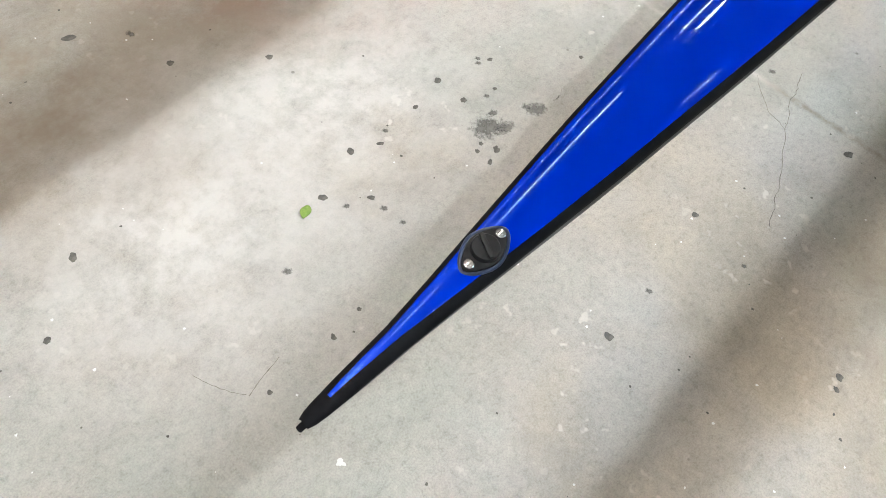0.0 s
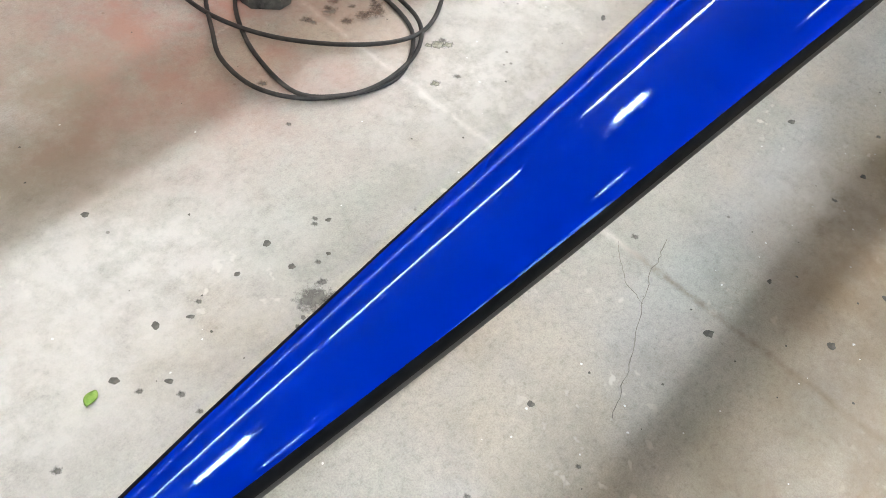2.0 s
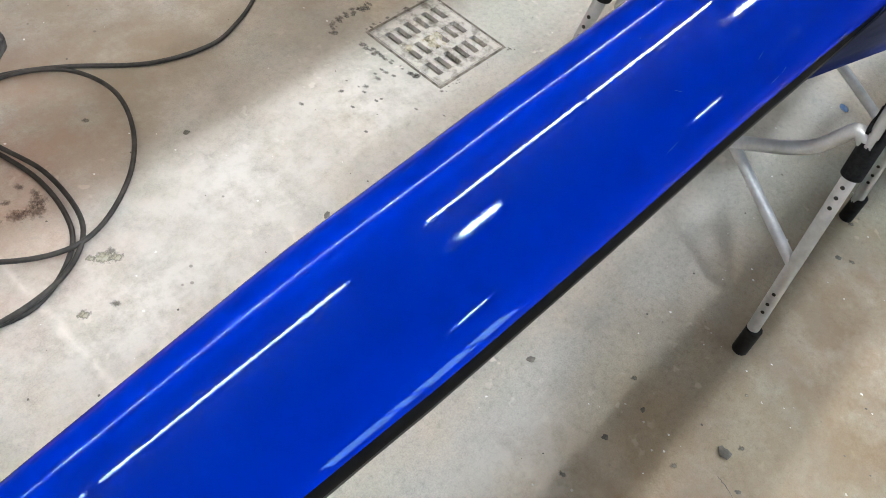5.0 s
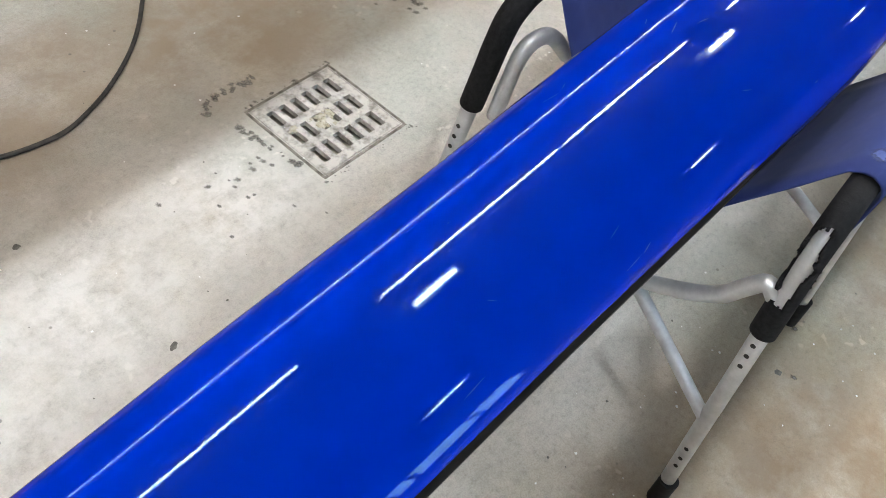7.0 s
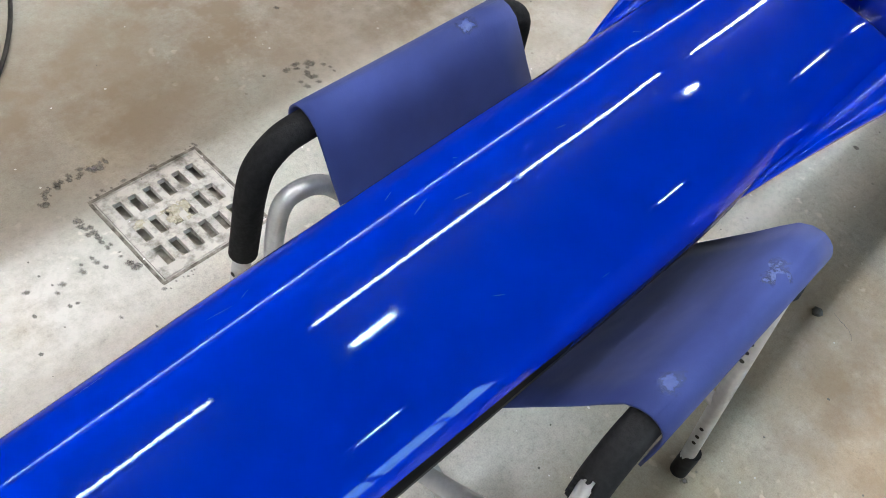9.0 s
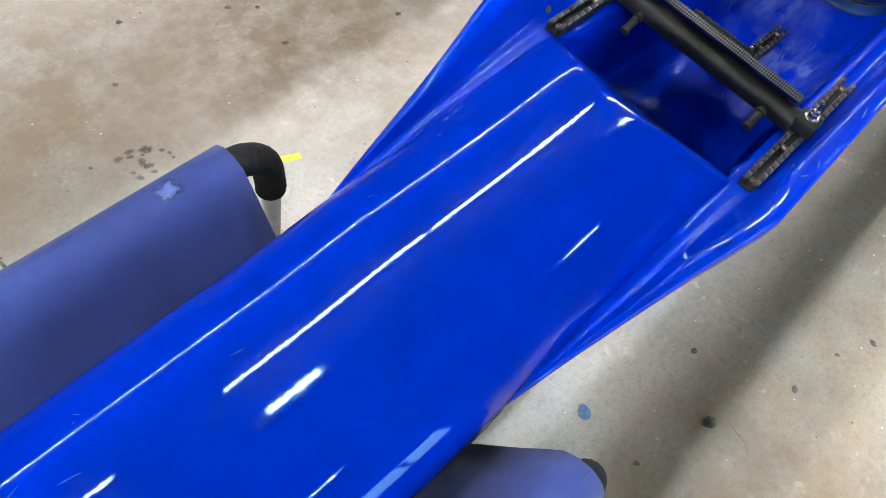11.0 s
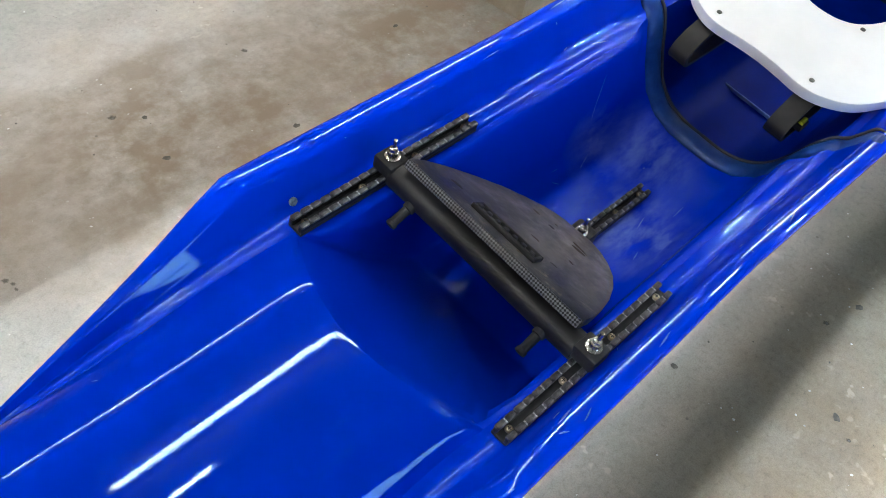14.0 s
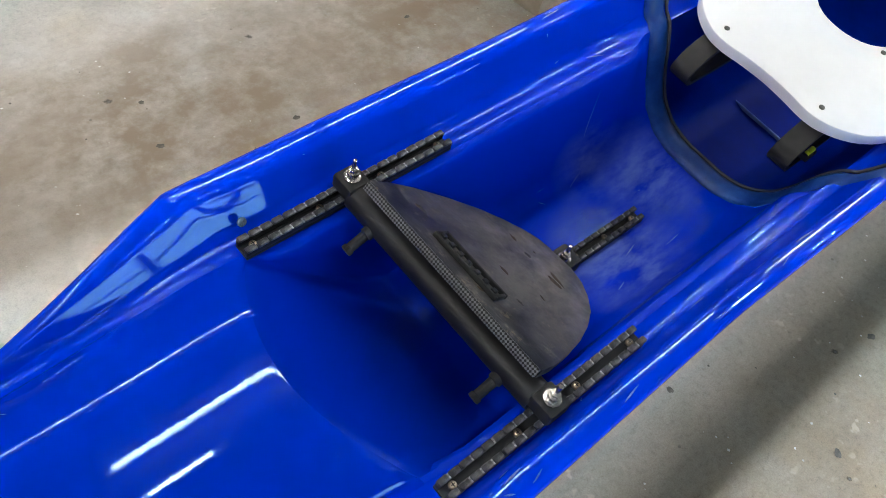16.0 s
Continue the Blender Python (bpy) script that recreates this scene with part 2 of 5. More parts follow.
def fabric():
    m = material("blue canvas", (0.016, 0.027, 0.125), 0.8, spec=0.3)
    n = noise_of(m, 5.0, 4, 0.6)
    r = ramp(m, n, "Fac", [(0.32, (0.0165, 0.0275, 0.124)), (0.52, (0.0235, 0.039, 0.169)), (0.7, (0.0325, 0.052, 0.21))])
    link(m, r, "Color", shader(m), "Base Color")
    w = noise_of(m, 500.0, 1, 0.5)
    fold = noise_of(m, 7.0, 3, 0.5, stretch=(1.0, 2.2, 0.5))
    b0 = bump(m, fold, "Fac", 0.45, 0.02)
    b = bump(m, w, "Fac", 0.2, 0.0006, b0)
    link(m, b, "Normal", shader(m), "Normal")
    shader(m).inputs["Sheen Weight"].default_value = 0.08
    return m


def plate_rubber():
    """Black plate, cloudy grey where it is worn, with few tan chips and fine scratches."""
    m = material("scuffed black plate", (0.02, 0.02, 0.022), 0.5, spec=0.25)
    n = noise_of(m, 27.0, 8, 0.74)
    r = ramp(m, n, "Fac", [(0.4, (0.003, 0.0035, 0.006)), (0.5, (0.013, 0.014, 0.019)), (0.57, (0.045, 0.045, 0.048)), (0.66, (0.13, 0.118, 0.1))])
    fine = ramp(m, noise_of(m, 210.0, 3, 0.7), "Fac", [(0.3, grey(0.55)), (0.5, grey(1.0)), (0.7, grey(1.5))])
    a = mix(m, "MULTIPLY", 0.8, (r, "Color"), (fine, "Color"))
    chip = ramp(m, noise_of(m, 48.0, 6, 0.72), "Fac", [(0.6, grey(0)), (0.67, grey(0.75))])
    b = mix(m, "MIX", (chip, "Color"), (a, 2), (0.19, 0.15, 0.1))
    streak = ramp(m, noise_of(m, 40.0, 5, 0.7, stretch=(4.0, 0.35, 1)), "Fac", [(0.6, grey(0)), (0.68, grey(0.3))])
    c = mix(m, "MIX", (streak, "Color"), (b, 2), (0.09, 0.092, 0.1))
    tc = m.node_tree.nodes.new("ShaderNodeTexCoord")
    off = node(m, "ShaderNodeVectorMath")
    off.operation = "DISTANCE"
    off.inputs[1].default_value = (0.185, -0.02, 0.005)
    link(m, tc, "Object", off, 0)
    heel = ramp(m, off, "Value", [(0.05, grey(0.9)), (0.2, grey(0))])
    rub = ramp(m, noise_of(m, 19.0, 7, 0.7, stretch=(0.8, 1.6, 1)), "Fac", [(0.36, grey(0.1)), (0.6, grey(0.95))])
    worn = mix(m, "MULTIPLY", 1.0, (heel, "Color"), (rub, "Color"))
    c = mix(m, "MIX", (worn, 2), (c, 2), (0.185, 0.168, 0.142))
    link(m, c, 2, shader(m), "Base Color")
    ro = ramp(m, n, "Fac", [(0.35, grey(0.3)), (0.65, grey(0.65))])
    link(m, ro, "Color", shader(m), "Roughness")
    nb = bump(m, noise_of(m, 160.0, 2, 0.6), "Fac", 0.25, 0.001)
    link(m, nb, "Normal", shader(m), "Normal")
    return m


def glow(name, rgb, strength):
    m = bpy.data.materials.new(name)
    m.use_nodes = True
    b = shader(m)
    b.inputs["Base Color"].default_value = (0.8, 0.8, 0.8, 1)
    b.inputs["Emission Color"].default_value = (*rgb, 1)
    b.inputs["Emission Strength"].default_value = strength
    return m


JOINT_X = 1.190
CONCRETE = concrete()
BLUE = gelcoat()
WELL = worn_gelcoat()
TRIM = speckled("black edge trim", (0.006, 0.006, 0.007), (0.011, 0.011, 0.012), 40, 0.7, spec=0.06)
HULL = speckled("black hull", (0.006, 0.006, 0.007), (0.013, 0.013, 0.014), 12, 0.45, spec=0.2)
RUBBER = speckled("black rubber", (0.008, 0.008, 0.009), (0.022, 0.022, 0.022), 90, 0.65, spec=0.3)
FOAM = speckled("black foam", (0.006, 0.006, 0.007), (0.018, 0.018, 0.019), 150, 0.85, bumpy=0.3, spec=0.2)
RAILMAT = speckled("black anodised track", (0.006, 0.006, 0.007), (0.02, 0.02, 0.022), 60, 0.5, spec=0.25)
TOOTHMAT = speckled("worn tooth", (0.016, 0.016, 0.019), (0.24, 0.24, 0.25), 130, 0.5, low=0.44, high=0.78, spec=0.35)
ALU = speckled("dull aluminium", (0.55, 0.55, 0.56), (0.76, 0.76, 0.77), 30, 0.42, 0.55, 0.05)
STEEL = speckled("steel", (0.5, 0.49, 0.47), (0.72, 0.7, 0.67), 90, 0.24, 1.0, 0.05)
BRASS = material("brassy screw", (0.55, 0.43, 0.3), 0.3, 1.0)
CARBON = carbon()
CANVAS = fabric()
CHALK = smear("chalky canvas", (0.06, 0.085, 0.26), (0.17, 0.215, 0.42), 40, 0.85)
PLATE = plate_rubber()
# deck blue made darker: the seat's shade is put into the colour
SHADED_PAN = speckled("blue seat pan darkened for the shade under the seat", (0.0, 0.009, 0.17), (0.0, 0.012, 0.22), 20, 0.4, bumpy=0.02, spec=0.02)
WHITE = speckled("white foam seat", (0.82, 0.82, 0.82), (0.88, 0.88, 0.88), 8, 0.5, bumpy=0.03)
ORANGE = speckled("orange plastic", (0.5, 0.13, 0.05), (0.62, 0.19, 0.085), 5, 0.45)
GREYPL = speckled("dusty dark plastic", (0.05, 0.052, 0.048), (0.26, 0.25, 0.23), 24, 0.7, spec=0.3)
STRAP = speckled("black strap", (0.012, 0.012, 0.012), (0.035, 0.034, 0.032), 24, 0.55, spec=0.3)
CABLE = speckled("black cable", (0.012, 0.012, 0.012), (0.06, 0.055, 0.05), 30, 0.5)
GRATE = speckled("dirty cast grate", (0.2, 0.18, 0.15), (0.56, 0.53, 0.485), 34, 0.8, bumpy=0.5, low=0.34, high=0.54)
PIT = material("dark pit", (0.03, 0.028, 0.025), 0.9)
WALL = speckled("painted wall", (0.17, 0.175, 0.18), (0.22, 0.225, 0.23), 2, 0.8)
ROOF = speckled("grey ceiling", (0.09, 0.088, 0.085), (0.12, 0.117, 0.113), 2, 0.9)
TUBE = glow("tube light", (1.0, 0.91, 0.8), 72.0)
FAR_TUBE = glow("far tube light", (1.0, 0.89, 0.78), 68.0)
BAY = glow("bay light", (1.0, 0.96, 0.9), 150.0)
# glow of an added lamp row that carries most of the floor's light
ADDED_BAY = glow("added floor light", (0.87, 0.94, 1.02), 2900.0)
DAY = glow("daylight sheet", (0.55, 0.8, 1.0), 12.0)


# ---------------------------------------------------------------- mesh helpers
def mesh_of(bm, name, smooth=True):
    me = bpy.data.meshes.new(name)
    bm.normal_update()
    bm.to_mesh(me)
    bm.free()
    if smooth:
        for p in me.polygons:
            p.use_smooth = True
    return me


def part(name, bm, mat, parent=None, label="", smooth=True, sharp=40):
    me = mesh_of(bm, name, smooth) if isinstance(bm, bmesh.types.BMesh) else bm
    if smooth and sharp:
        me.set_sharp_from_angle(angle=radians(sharp))
    if not me.materials:
        me.materials.append(mat)
    ob = new(name, me)
    ob.parent = parent
    return tagged(ob, label)


def empty(name, m, label, category, group="", kind=""):
    ob = new(name)
    ob.empty_display_size = 0.05
    ob.matrix_world = m
    return tagged(ob, label, category, group, kind)


def sheet(verts, faces):
    bm = bmesh.new()
    vs = [bm.verts.new(v) for v in verts]
    for f in faces:
        try:
            bm.faces.new([vs[i] for i in f])
        except ValueError:
            pass
    return bm


def box(sx, sy, sz, at=(0, 0, 0), bevel=0.0, turn=None, seg=2):
    bm = bmesh.new()
    bmesh.ops.create_cube(bm, size=1)
    bmesh.ops.scale(bm, vec=(sx, sy, sz), verts=bm.verts)
    if bevel:
        bmesh.ops.bevel(bm, geom=bm.edges[:], offset=bevel, segments=seg, affect="EDGES", profile=0.5)
    if turn is not None:
        bmesh.ops.transform(bm, matrix=turn, verts=bm.verts)
    bmesh.ops.translate(bm, vec=at, verts=bm.verts)
    return bm


def lathe(profile, sides=24, m=None):
    """A turned body from (radius, height) pairs."""
    bm = bmesh.new()
    rings = []
    for r, z in profile:
        rings.append([bm.verts.new((r * math.cos(2 * math.pi * k / sides), r * math.sin(2 * math.pi * k / sides), z)) for k in range(sides)])
    for a, b in zip(rings, rings[1:]):
        for k in range(sides):
            bm.faces.new((a[k], a[(k + 1) % sides], b[(k + 1) % sides], b[k]))
    bm.faces.new(rings[0][::-1])
    bm.faces.new(rings[-1])
    if m is not None:
        bmesh.ops.transform(bm, matrix=m, verts=bm.verts)
    return bm


def glide(points, steps=8):
    """A smooth polyline through the points."""
    p = [Vector(q) for q in points]
    p = [2 * p[0] - p[1], *p, 2 * p[-1] - p[-2]]
    out = []
    for a, b, c, d in zip(p, p[1:], p[2:], p[3:]):
        for k in range(steps):
            t = k / steps
            out.append(0.5 * ((2 * b) + (c - a) * t + (2 * a - 5 * b + 4 * c - d) * t * t + (3 * b - a - 3 * c + d) * t ** 3))
    return out + [p[-2]]


def pipe(points, radius, sides=12, smooth=0, radii=None):
    """A tube along the points, capped at both ends."""
    pts = glide(points, smooth) if smooth else [Vector(q) for q in points]
    bm = bmesh.new()
    rings, side = [], None
    for i, p in enumerate(pts):
        ahead = (pts[min(i + 1, len(pts) - 1)] - pts[max(i - 1, 0)]).normalized()
        if side is None:
            side = ahead.orthogonal().normalized()
        side = (side - ahead * side.dot(ahead)).normalized()
        up = ahead.cross(side)
        r = radii(i / (len(pts) - 1)) if radii else radius
        rings.append([bm.verts.new(p + r * (math.cos(2 * math.pi * k / sides) * side + math.sin(2 * math.pi * k / sides) * up)) for k in range(sides)])
    for a, b in zip(rings, rings[1:]):
        for k in range(sides):
            bm.faces.new((a[k], a[(k + 1) % sides], b[(k + 1) % sides], b[k]))
    bm.faces.new(rings[0][::-1])
    bm.faces.new(rings[-1])
    return bm


def slab(outline, z0, z1, bevel=0.0):
    """An upright prism over a plan outline."""
    bm = bmesh.new()
    vs = [bm.verts.new((x, y, z0)) for x, y in outline]
    f = bm.faces.new(vs)
    up = bmesh.ops.extrude_face_region(bm, geom=[f])
    bmesh.ops.translate(bm, vec=(0, 0, z1 - z0), verts=[v for v in up["geom"] if isinstance(v, bmesh.types.BMVert)])
    bmesh.ops.recalc_face_normals(bm, faces=bm.faces)
    if bevel:
        top = [e for e in bm.edges if all(abs(v.co.z - z1) < 1e-6 for v in e.verts)]
        bmesh.ops.bevel(bm, geom=top, offset=bevel, segments=2, affect="EDGES", profile=0.5)
    return bm


def lerp(x, table):
    """Piecewise smooth value from (x, value) pairs."""
    if x <= table[0][0]:
        return table[0][1]
    for (a, va), (b, vb) in zip(table, table[1:]):
        if x <= b:
            return va + (vb - va) * (x - a) / (b - a)
    return table[-1][1]


# ---------------------------------------------------------------- floor
DRAIN = (2.094, 2.317, 0.546, 0.770)
X0, X1, Y0, Y1 = -4.0, 10.0, -5.4, 7.6
floor = empty("floor", Matrix.Identity(4), "bare mottled grey concrete workshop floor, stained and worn", "floor", kind="structure")


def floor_slab(x0, x1, hole=None):
    """A cast slab and, where given, a square hole in it for the drain."""
    if not hole:
        return box(x1 - x0, Y1 - Y0, 0.12, ((x0 + x1) / 2, (Y0 + Y1) / 2, -0.06))
    a, b, c, d = hole
    bm = bmesh.new()
    xs, ys = (x0, a, b, x1), (Y0, c, d, Y1)
    grid = [[bm.verts.new((x, y, 0)) for y in ys] for x in xs]
    for i in range(3):
        for j in range(3):
            if (i, j) != (1, 1):
                bm.faces.new((grid[i][j], grid[i + 1][j], grid[i + 1][j + 1], grid[i][j + 1]))
    edge = [e for e in bm.edges if e.is_boundary]
    ext = bmesh.ops.extrude_edge_only(bm, edges=edge)
    bmesh.ops.translate(bm, vec=(0, 0, -0.12), verts=[v for v in ext["geom"] if isinstance(v, bmesh.types.BMVert)])
    bmesh.ops.recalc_face_normals(bm, faces=bm.faces)
    return bm


part("concrete_slab", floor_slab(X0, JOINT_X), CONCRETE, floor)
part("concrete_slab", floor_slab(JOINT_X, X1, DRAIN), CONCRETE, floor)

# ---------------------------------------------------------------- walls and ceiling
WIN = (2.4, 4.65, 0.9, 3.1)


def wall(name, sx, sy, sz, at):
    return tagged(part(name, box(sx, sy, sz, at), WALL), "plain painted masonry wall of the workshop", "wall", kind="structure")


wall("wall_north", X1 - X0, 0.2, CEIL, ((X0 + X1) / 2, Y1 + 0.1, CEIL / 2))
wall("wall_east", 0.2, Y1 - Y0 + 0.4, CEIL, (X1 + 0.1, (Y0 + Y1) / 2, CEIL / 2))
wall("wall_west", 0.2, Y1 - Y0 + 0.4, CEIL, (X0 - 0.1, (Y0 + Y1) / 2, CEIL / 2))
south = empty("wall_south", Matrix.Identity(4), "plain painted workshop wall with a long window", "wall", kind="structure")
part("wall_panel", box(WIN[0] - X0, 0.2, CEIL, ((X0 + WIN[0]) / 2, Y0 - 0.1, CEIL / 2)), WALL, south)
part("wall_panel", box(X1 - WIN[1], 0.2, CEIL, ((X1 + WIN[1]) / 2, Y0 - 0.1, CEIL / 2)), WALL, south)
part("wall_panel", box(WIN[1] - WIN[0], 0.2, WIN[2], ((WIN[0] + WIN[1]) / 2, Y0 - 0.1, WIN[2] / 2)), WALL, south)
part("wall_panel", box(WIN[1] - WIN[0], 0.2, CEIL - WIN[3], ((WIN[0] + WIN[1]) / 2, Y0 - 0.1, (CEIL + WIN[3]) / 2)), WALL, south)
window = empty("window_1", Matrix.Identity(4), "tall workshop window with dark glazing bars and slats", "window", kind="structure")
for f in (0.0, 0.3, 0.42, 0.74, 1.0):
    part("glazing_bar", box(0.05, 0.06, WIN[3] - WIN[2], (WIN[0] + (WIN[1] - WIN[0]) * f, Y0 - 0.05, (WIN[2] + WIN[3]) / 2)), RUBBER, window)
for z in (WIN[2] + 0.03, 1.75, WIN[3] - 0.03):
    part("glazing_bar", box(WIN[1] - WIN[0], 0.06, 0.05, ((WIN[0] + WIN[1]) / 2, Y0 - 0.05, z)), RUBBER, window)
for k in range(15):
    part("blind_slat", box(WIN[1] - WIN[0], 0.02, 0.012, ((WIN[0] + WIN[1]) / 2, Y0 - 0.09, WIN[2] + 0.13 * (k + 1))), WALL, window)
tagged(part("backdrop", box(WIN[1] - WIN[0] + 1, 0.02, 2.4, ((WIN[0] + WIN[1]) / 2, Y0 - 0.5, 2.5)), DAY), "bright overcast daylight outside the window", "daylight", kind="structure")
tagged(part("ceiling", box(X1 - X0 + 0.4, Y1 - Y0 + 0.4, 0.1, ((X0 + X1) / 2, (Y0 + Y1) / 2, CEIL + 0.05)), ROOF), "plain grey workshop ceiling", "ceiling", kind="structure")

# ---------------------------------------------------------------- lamps
LAMP_Z = CEIL - 0.10
BAY_ROW, ADDED_ROW, SIDE_ROW, TUBE_ROW, FAR_ROW = 0.33, -0.85, -1.45, 0.70, 2.25
TUBE_LEN = 1.2


def tube_light(x, y, mat, thick):
    lamp = empty("tube_light", pose(x, y, LAMP_Z), "ceiling tube light with one bare white tube", "ceiling light", "tube lights")
    part("housing", box(TUBE_LEN + 0.06, 0.06, 0.06, (0, 0, 0.07), 0.006), WHITE, lamp)
    part("tube", pipe([(-TUBE_LEN / 2, 0, 0), (TUBE_LEN / 2, 0, 0)], thick, 14), mat, lamp)
    for s in (-1, 1):
        part("lampholder", box(0.02, 0.03, 0.055, (s * (TUBE_LEN / 2 + 0.012), 0, 0.018), 0.003), WHITE, lamp)
    return lamp


def bay_light(x, y, mat, wide=0.034):
    lamp = empty("bay_light", pose(x, y, LAMP_Z), "short bright ceiling lamp in a white housing, its strongest row added", "ceiling light", "short ceiling lamps")
    part("housing", box(0.36, 0.12, 0.08, (0, 0, 0.055), 0.01), WHITE, lamp)
    part("diffuser", box(0.24, wide, 0.012, (0, 0, 0.0), 0.004), mat, lamp)
    return lamp


tube_spots = [(x + side * 0.635, TUBE_ROW) for x in (-1.88, 1.08, 4.04, 7.0) for side in (-1, 1)]
first = tube_light(*tube_spots[0], TUBE, 0.0195)
for x, y in tube_spots[1:]:
    copy_thing(first, pose(x, y, LAMP_Z))
far_spots = [(-0.85 + 1.98 * k + side * 0.62 * 0.75, FAR_ROW) for k in range(5) for side in (-1, 1)]
far = tube_light(*far_spots[0], FAR_TUBE, 0.0115)
for x, y in far_spots[1:]:
    copy_thing(far, pose(x, y, LAMP_Z))
for k in range(5):
    bay_light(-1.92 + 2.45 * k, BAY_ROW, BAY)
    bay_light(-1.44 + 2.13 * k, SIDE_ROW, BAY)
    # added strong row for the floor, with no fitting known there
    bay_light(-1.6 + 2.55 * k, ADDED_ROW, ADDED_BAY, 0.022)

# unseen dark rack under the ceiling, added to cast the shade bands on the floor
rack = empty("overhead_shade_rack", Matrix.Identity(4), "unseen overhead rack whose planks shade the floor and deck", "rack", kind="structure")
# planks and slats shaped to block the lamps: how many side by side, how much of the width they fill, stations with
# their two edges
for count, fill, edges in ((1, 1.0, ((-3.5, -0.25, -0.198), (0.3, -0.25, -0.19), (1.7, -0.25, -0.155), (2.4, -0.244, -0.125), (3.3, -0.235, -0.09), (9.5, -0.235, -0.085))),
                           # added only to keep the strong lamp row off the boat's deck
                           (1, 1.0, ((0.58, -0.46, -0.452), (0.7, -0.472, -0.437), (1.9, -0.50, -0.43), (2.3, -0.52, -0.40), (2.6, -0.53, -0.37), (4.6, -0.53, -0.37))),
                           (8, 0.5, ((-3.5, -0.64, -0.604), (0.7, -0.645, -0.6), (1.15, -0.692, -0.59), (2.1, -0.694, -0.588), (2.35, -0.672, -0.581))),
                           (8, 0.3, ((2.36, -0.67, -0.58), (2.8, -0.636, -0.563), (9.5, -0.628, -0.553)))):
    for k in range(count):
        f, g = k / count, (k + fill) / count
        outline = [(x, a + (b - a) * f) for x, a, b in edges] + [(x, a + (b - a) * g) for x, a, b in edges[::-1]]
        part("shade_plank", slab(outline, 1.985, 2.02, 0.002), HULL, rack)
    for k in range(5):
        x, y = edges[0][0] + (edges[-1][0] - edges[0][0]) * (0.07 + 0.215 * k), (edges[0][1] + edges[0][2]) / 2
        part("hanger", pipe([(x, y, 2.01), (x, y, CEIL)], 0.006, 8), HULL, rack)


# ---------------------------------------------------------------- the kayak
ROLL = 6.2
kayak = empty("kayak", pose(0, 0, 0.6, ROLL, 0, 0), "long glossy blue racing kayak with black edges on sling stands", "kayak")
HALF = [(0, 0.0045), (0.008, 0.007), (0.04, 0.0092), (0.1, 0.0118), (0.2, 0.0217), (0.34, 0.0345), (0.54, 0.0495), (0.8, 0.0655), (1.0, 0.0785), (1.25, 0.0945), (1.5, 0.102), (1.75, 0.106), (2.0, 0.1135), (2.25, 0.1195), (2.43, 0.122)]
SEAM = [(0, -0.013), (2.43, 0.012)]
CROWN = [(0, 0.006), (0.05, 0.007), (0.2, 0.0125), (0.54, 0.026), (1.0, 0.042), (1.5, 0.054), (2.0, 0.062), (2.43, 0.066)]
NC, NO = 20, 12          # points from the middle line to the valley, and on to the gunwale
FLARE, EDGE, FOOT, RIM = 2.43, 2.735, 2.95, 3.365


def smooth_step(t):
    t = min(1.0, max(0.0, t))
    return t * t * (3 - 2 * t)


def resample(pts, n):
    """n points evenly along a polyline."""
    pts = [Vector((*q, 0)) for q in pts]
    run = [0.0]
    for a, b in zip(pts, pts[1:]):
        run.append(run[-1] + (b - a).length)
    out = []
    for k in range(n):
        s = run[-1] * k / (n - 1)
        i = max(j for j in range(len(run)) if run[j] <= s + 1e-9)
        i = min(i, len(pts) - 2)
        q = pts[i].lerp(pts[i + 1], (s - run[i]) / (run[i + 1] - run[i]))
        out.append((q.x, q.y))
    return out


BAND_R = [(0, 0.0075), (0.04, 0.0115), (0.1, 0.0085), (0.25, 0.0065), (0.6, 0.006), (1.0, 0.006), (1.7, 0.005), (2.2, 0.0035)]
BAND_L = [(0, 0.0075), (0.03, 0.005), (0.1, 0.0045), (0.25, 0.005), (0.8, 0.005), (1.3, 0.003)]
DRIFT = [(0, 0), (0.1, -0.001), (0.35, 0.001), (0.7, 0.002), (1.0, 0.0065), (1.2, 0.009), (1.5, 0.009), (1.8, 0.0075), (2.1, 0.0065), (2.35, 0.003), (2.5, 0.008), (2.75, 0.0115), (2.9, 0.011), (3.1, 0.010), (3.4, 0.006)]


def drift(x, y):
    """The boat lies a few millimetres off its straight line amidships."""
    w = 1.0 if x < 2.5 else smooth_step((abs(y) - 0.12) / 0.05) + (1 - smooth_step((abs(y) - 0.12) / 0.05)) * min(1.0, max(0.0, (2.8 - x) / 0.1))
    return lerp(x, DRIFT) * w


def arch(x, side=1):
    """Half a deck section from the middle line to the seam, split at the inner line of the black band."""
    hw, ze, c = lerp(x, HALF), lerp(x, SEAM), lerp(x, CROWN)
    pw = lerp(x, [(0.0, 1.0), (0.1, 0.82), (0.3, 0.64), (0.7, 0.6), (1.0, 0.63), (1.4, 0.7)])
    band = lerp(x, BAND_R if side < 0 else BAND_L)
    split = math.asin(min(0.999, max(0.02, (hw - band) / hw)) ** (1 / pw))
    t = smooth_step((x - 1.9) / 0.5)
    split = split * (1 - t) + radians(87) * t
    angles = [split * k / (NC - 1) for k in range(NC)] + [split + (math.pi / 2 - split) * (k + 1) / NO for k in range(NO)]
    p = pw
    return [(hw * math.sin(a) ** p, ze + c * math.cos(a) ** p if a < math.pi / 2 - 1e-6 else ze) for a in angles]


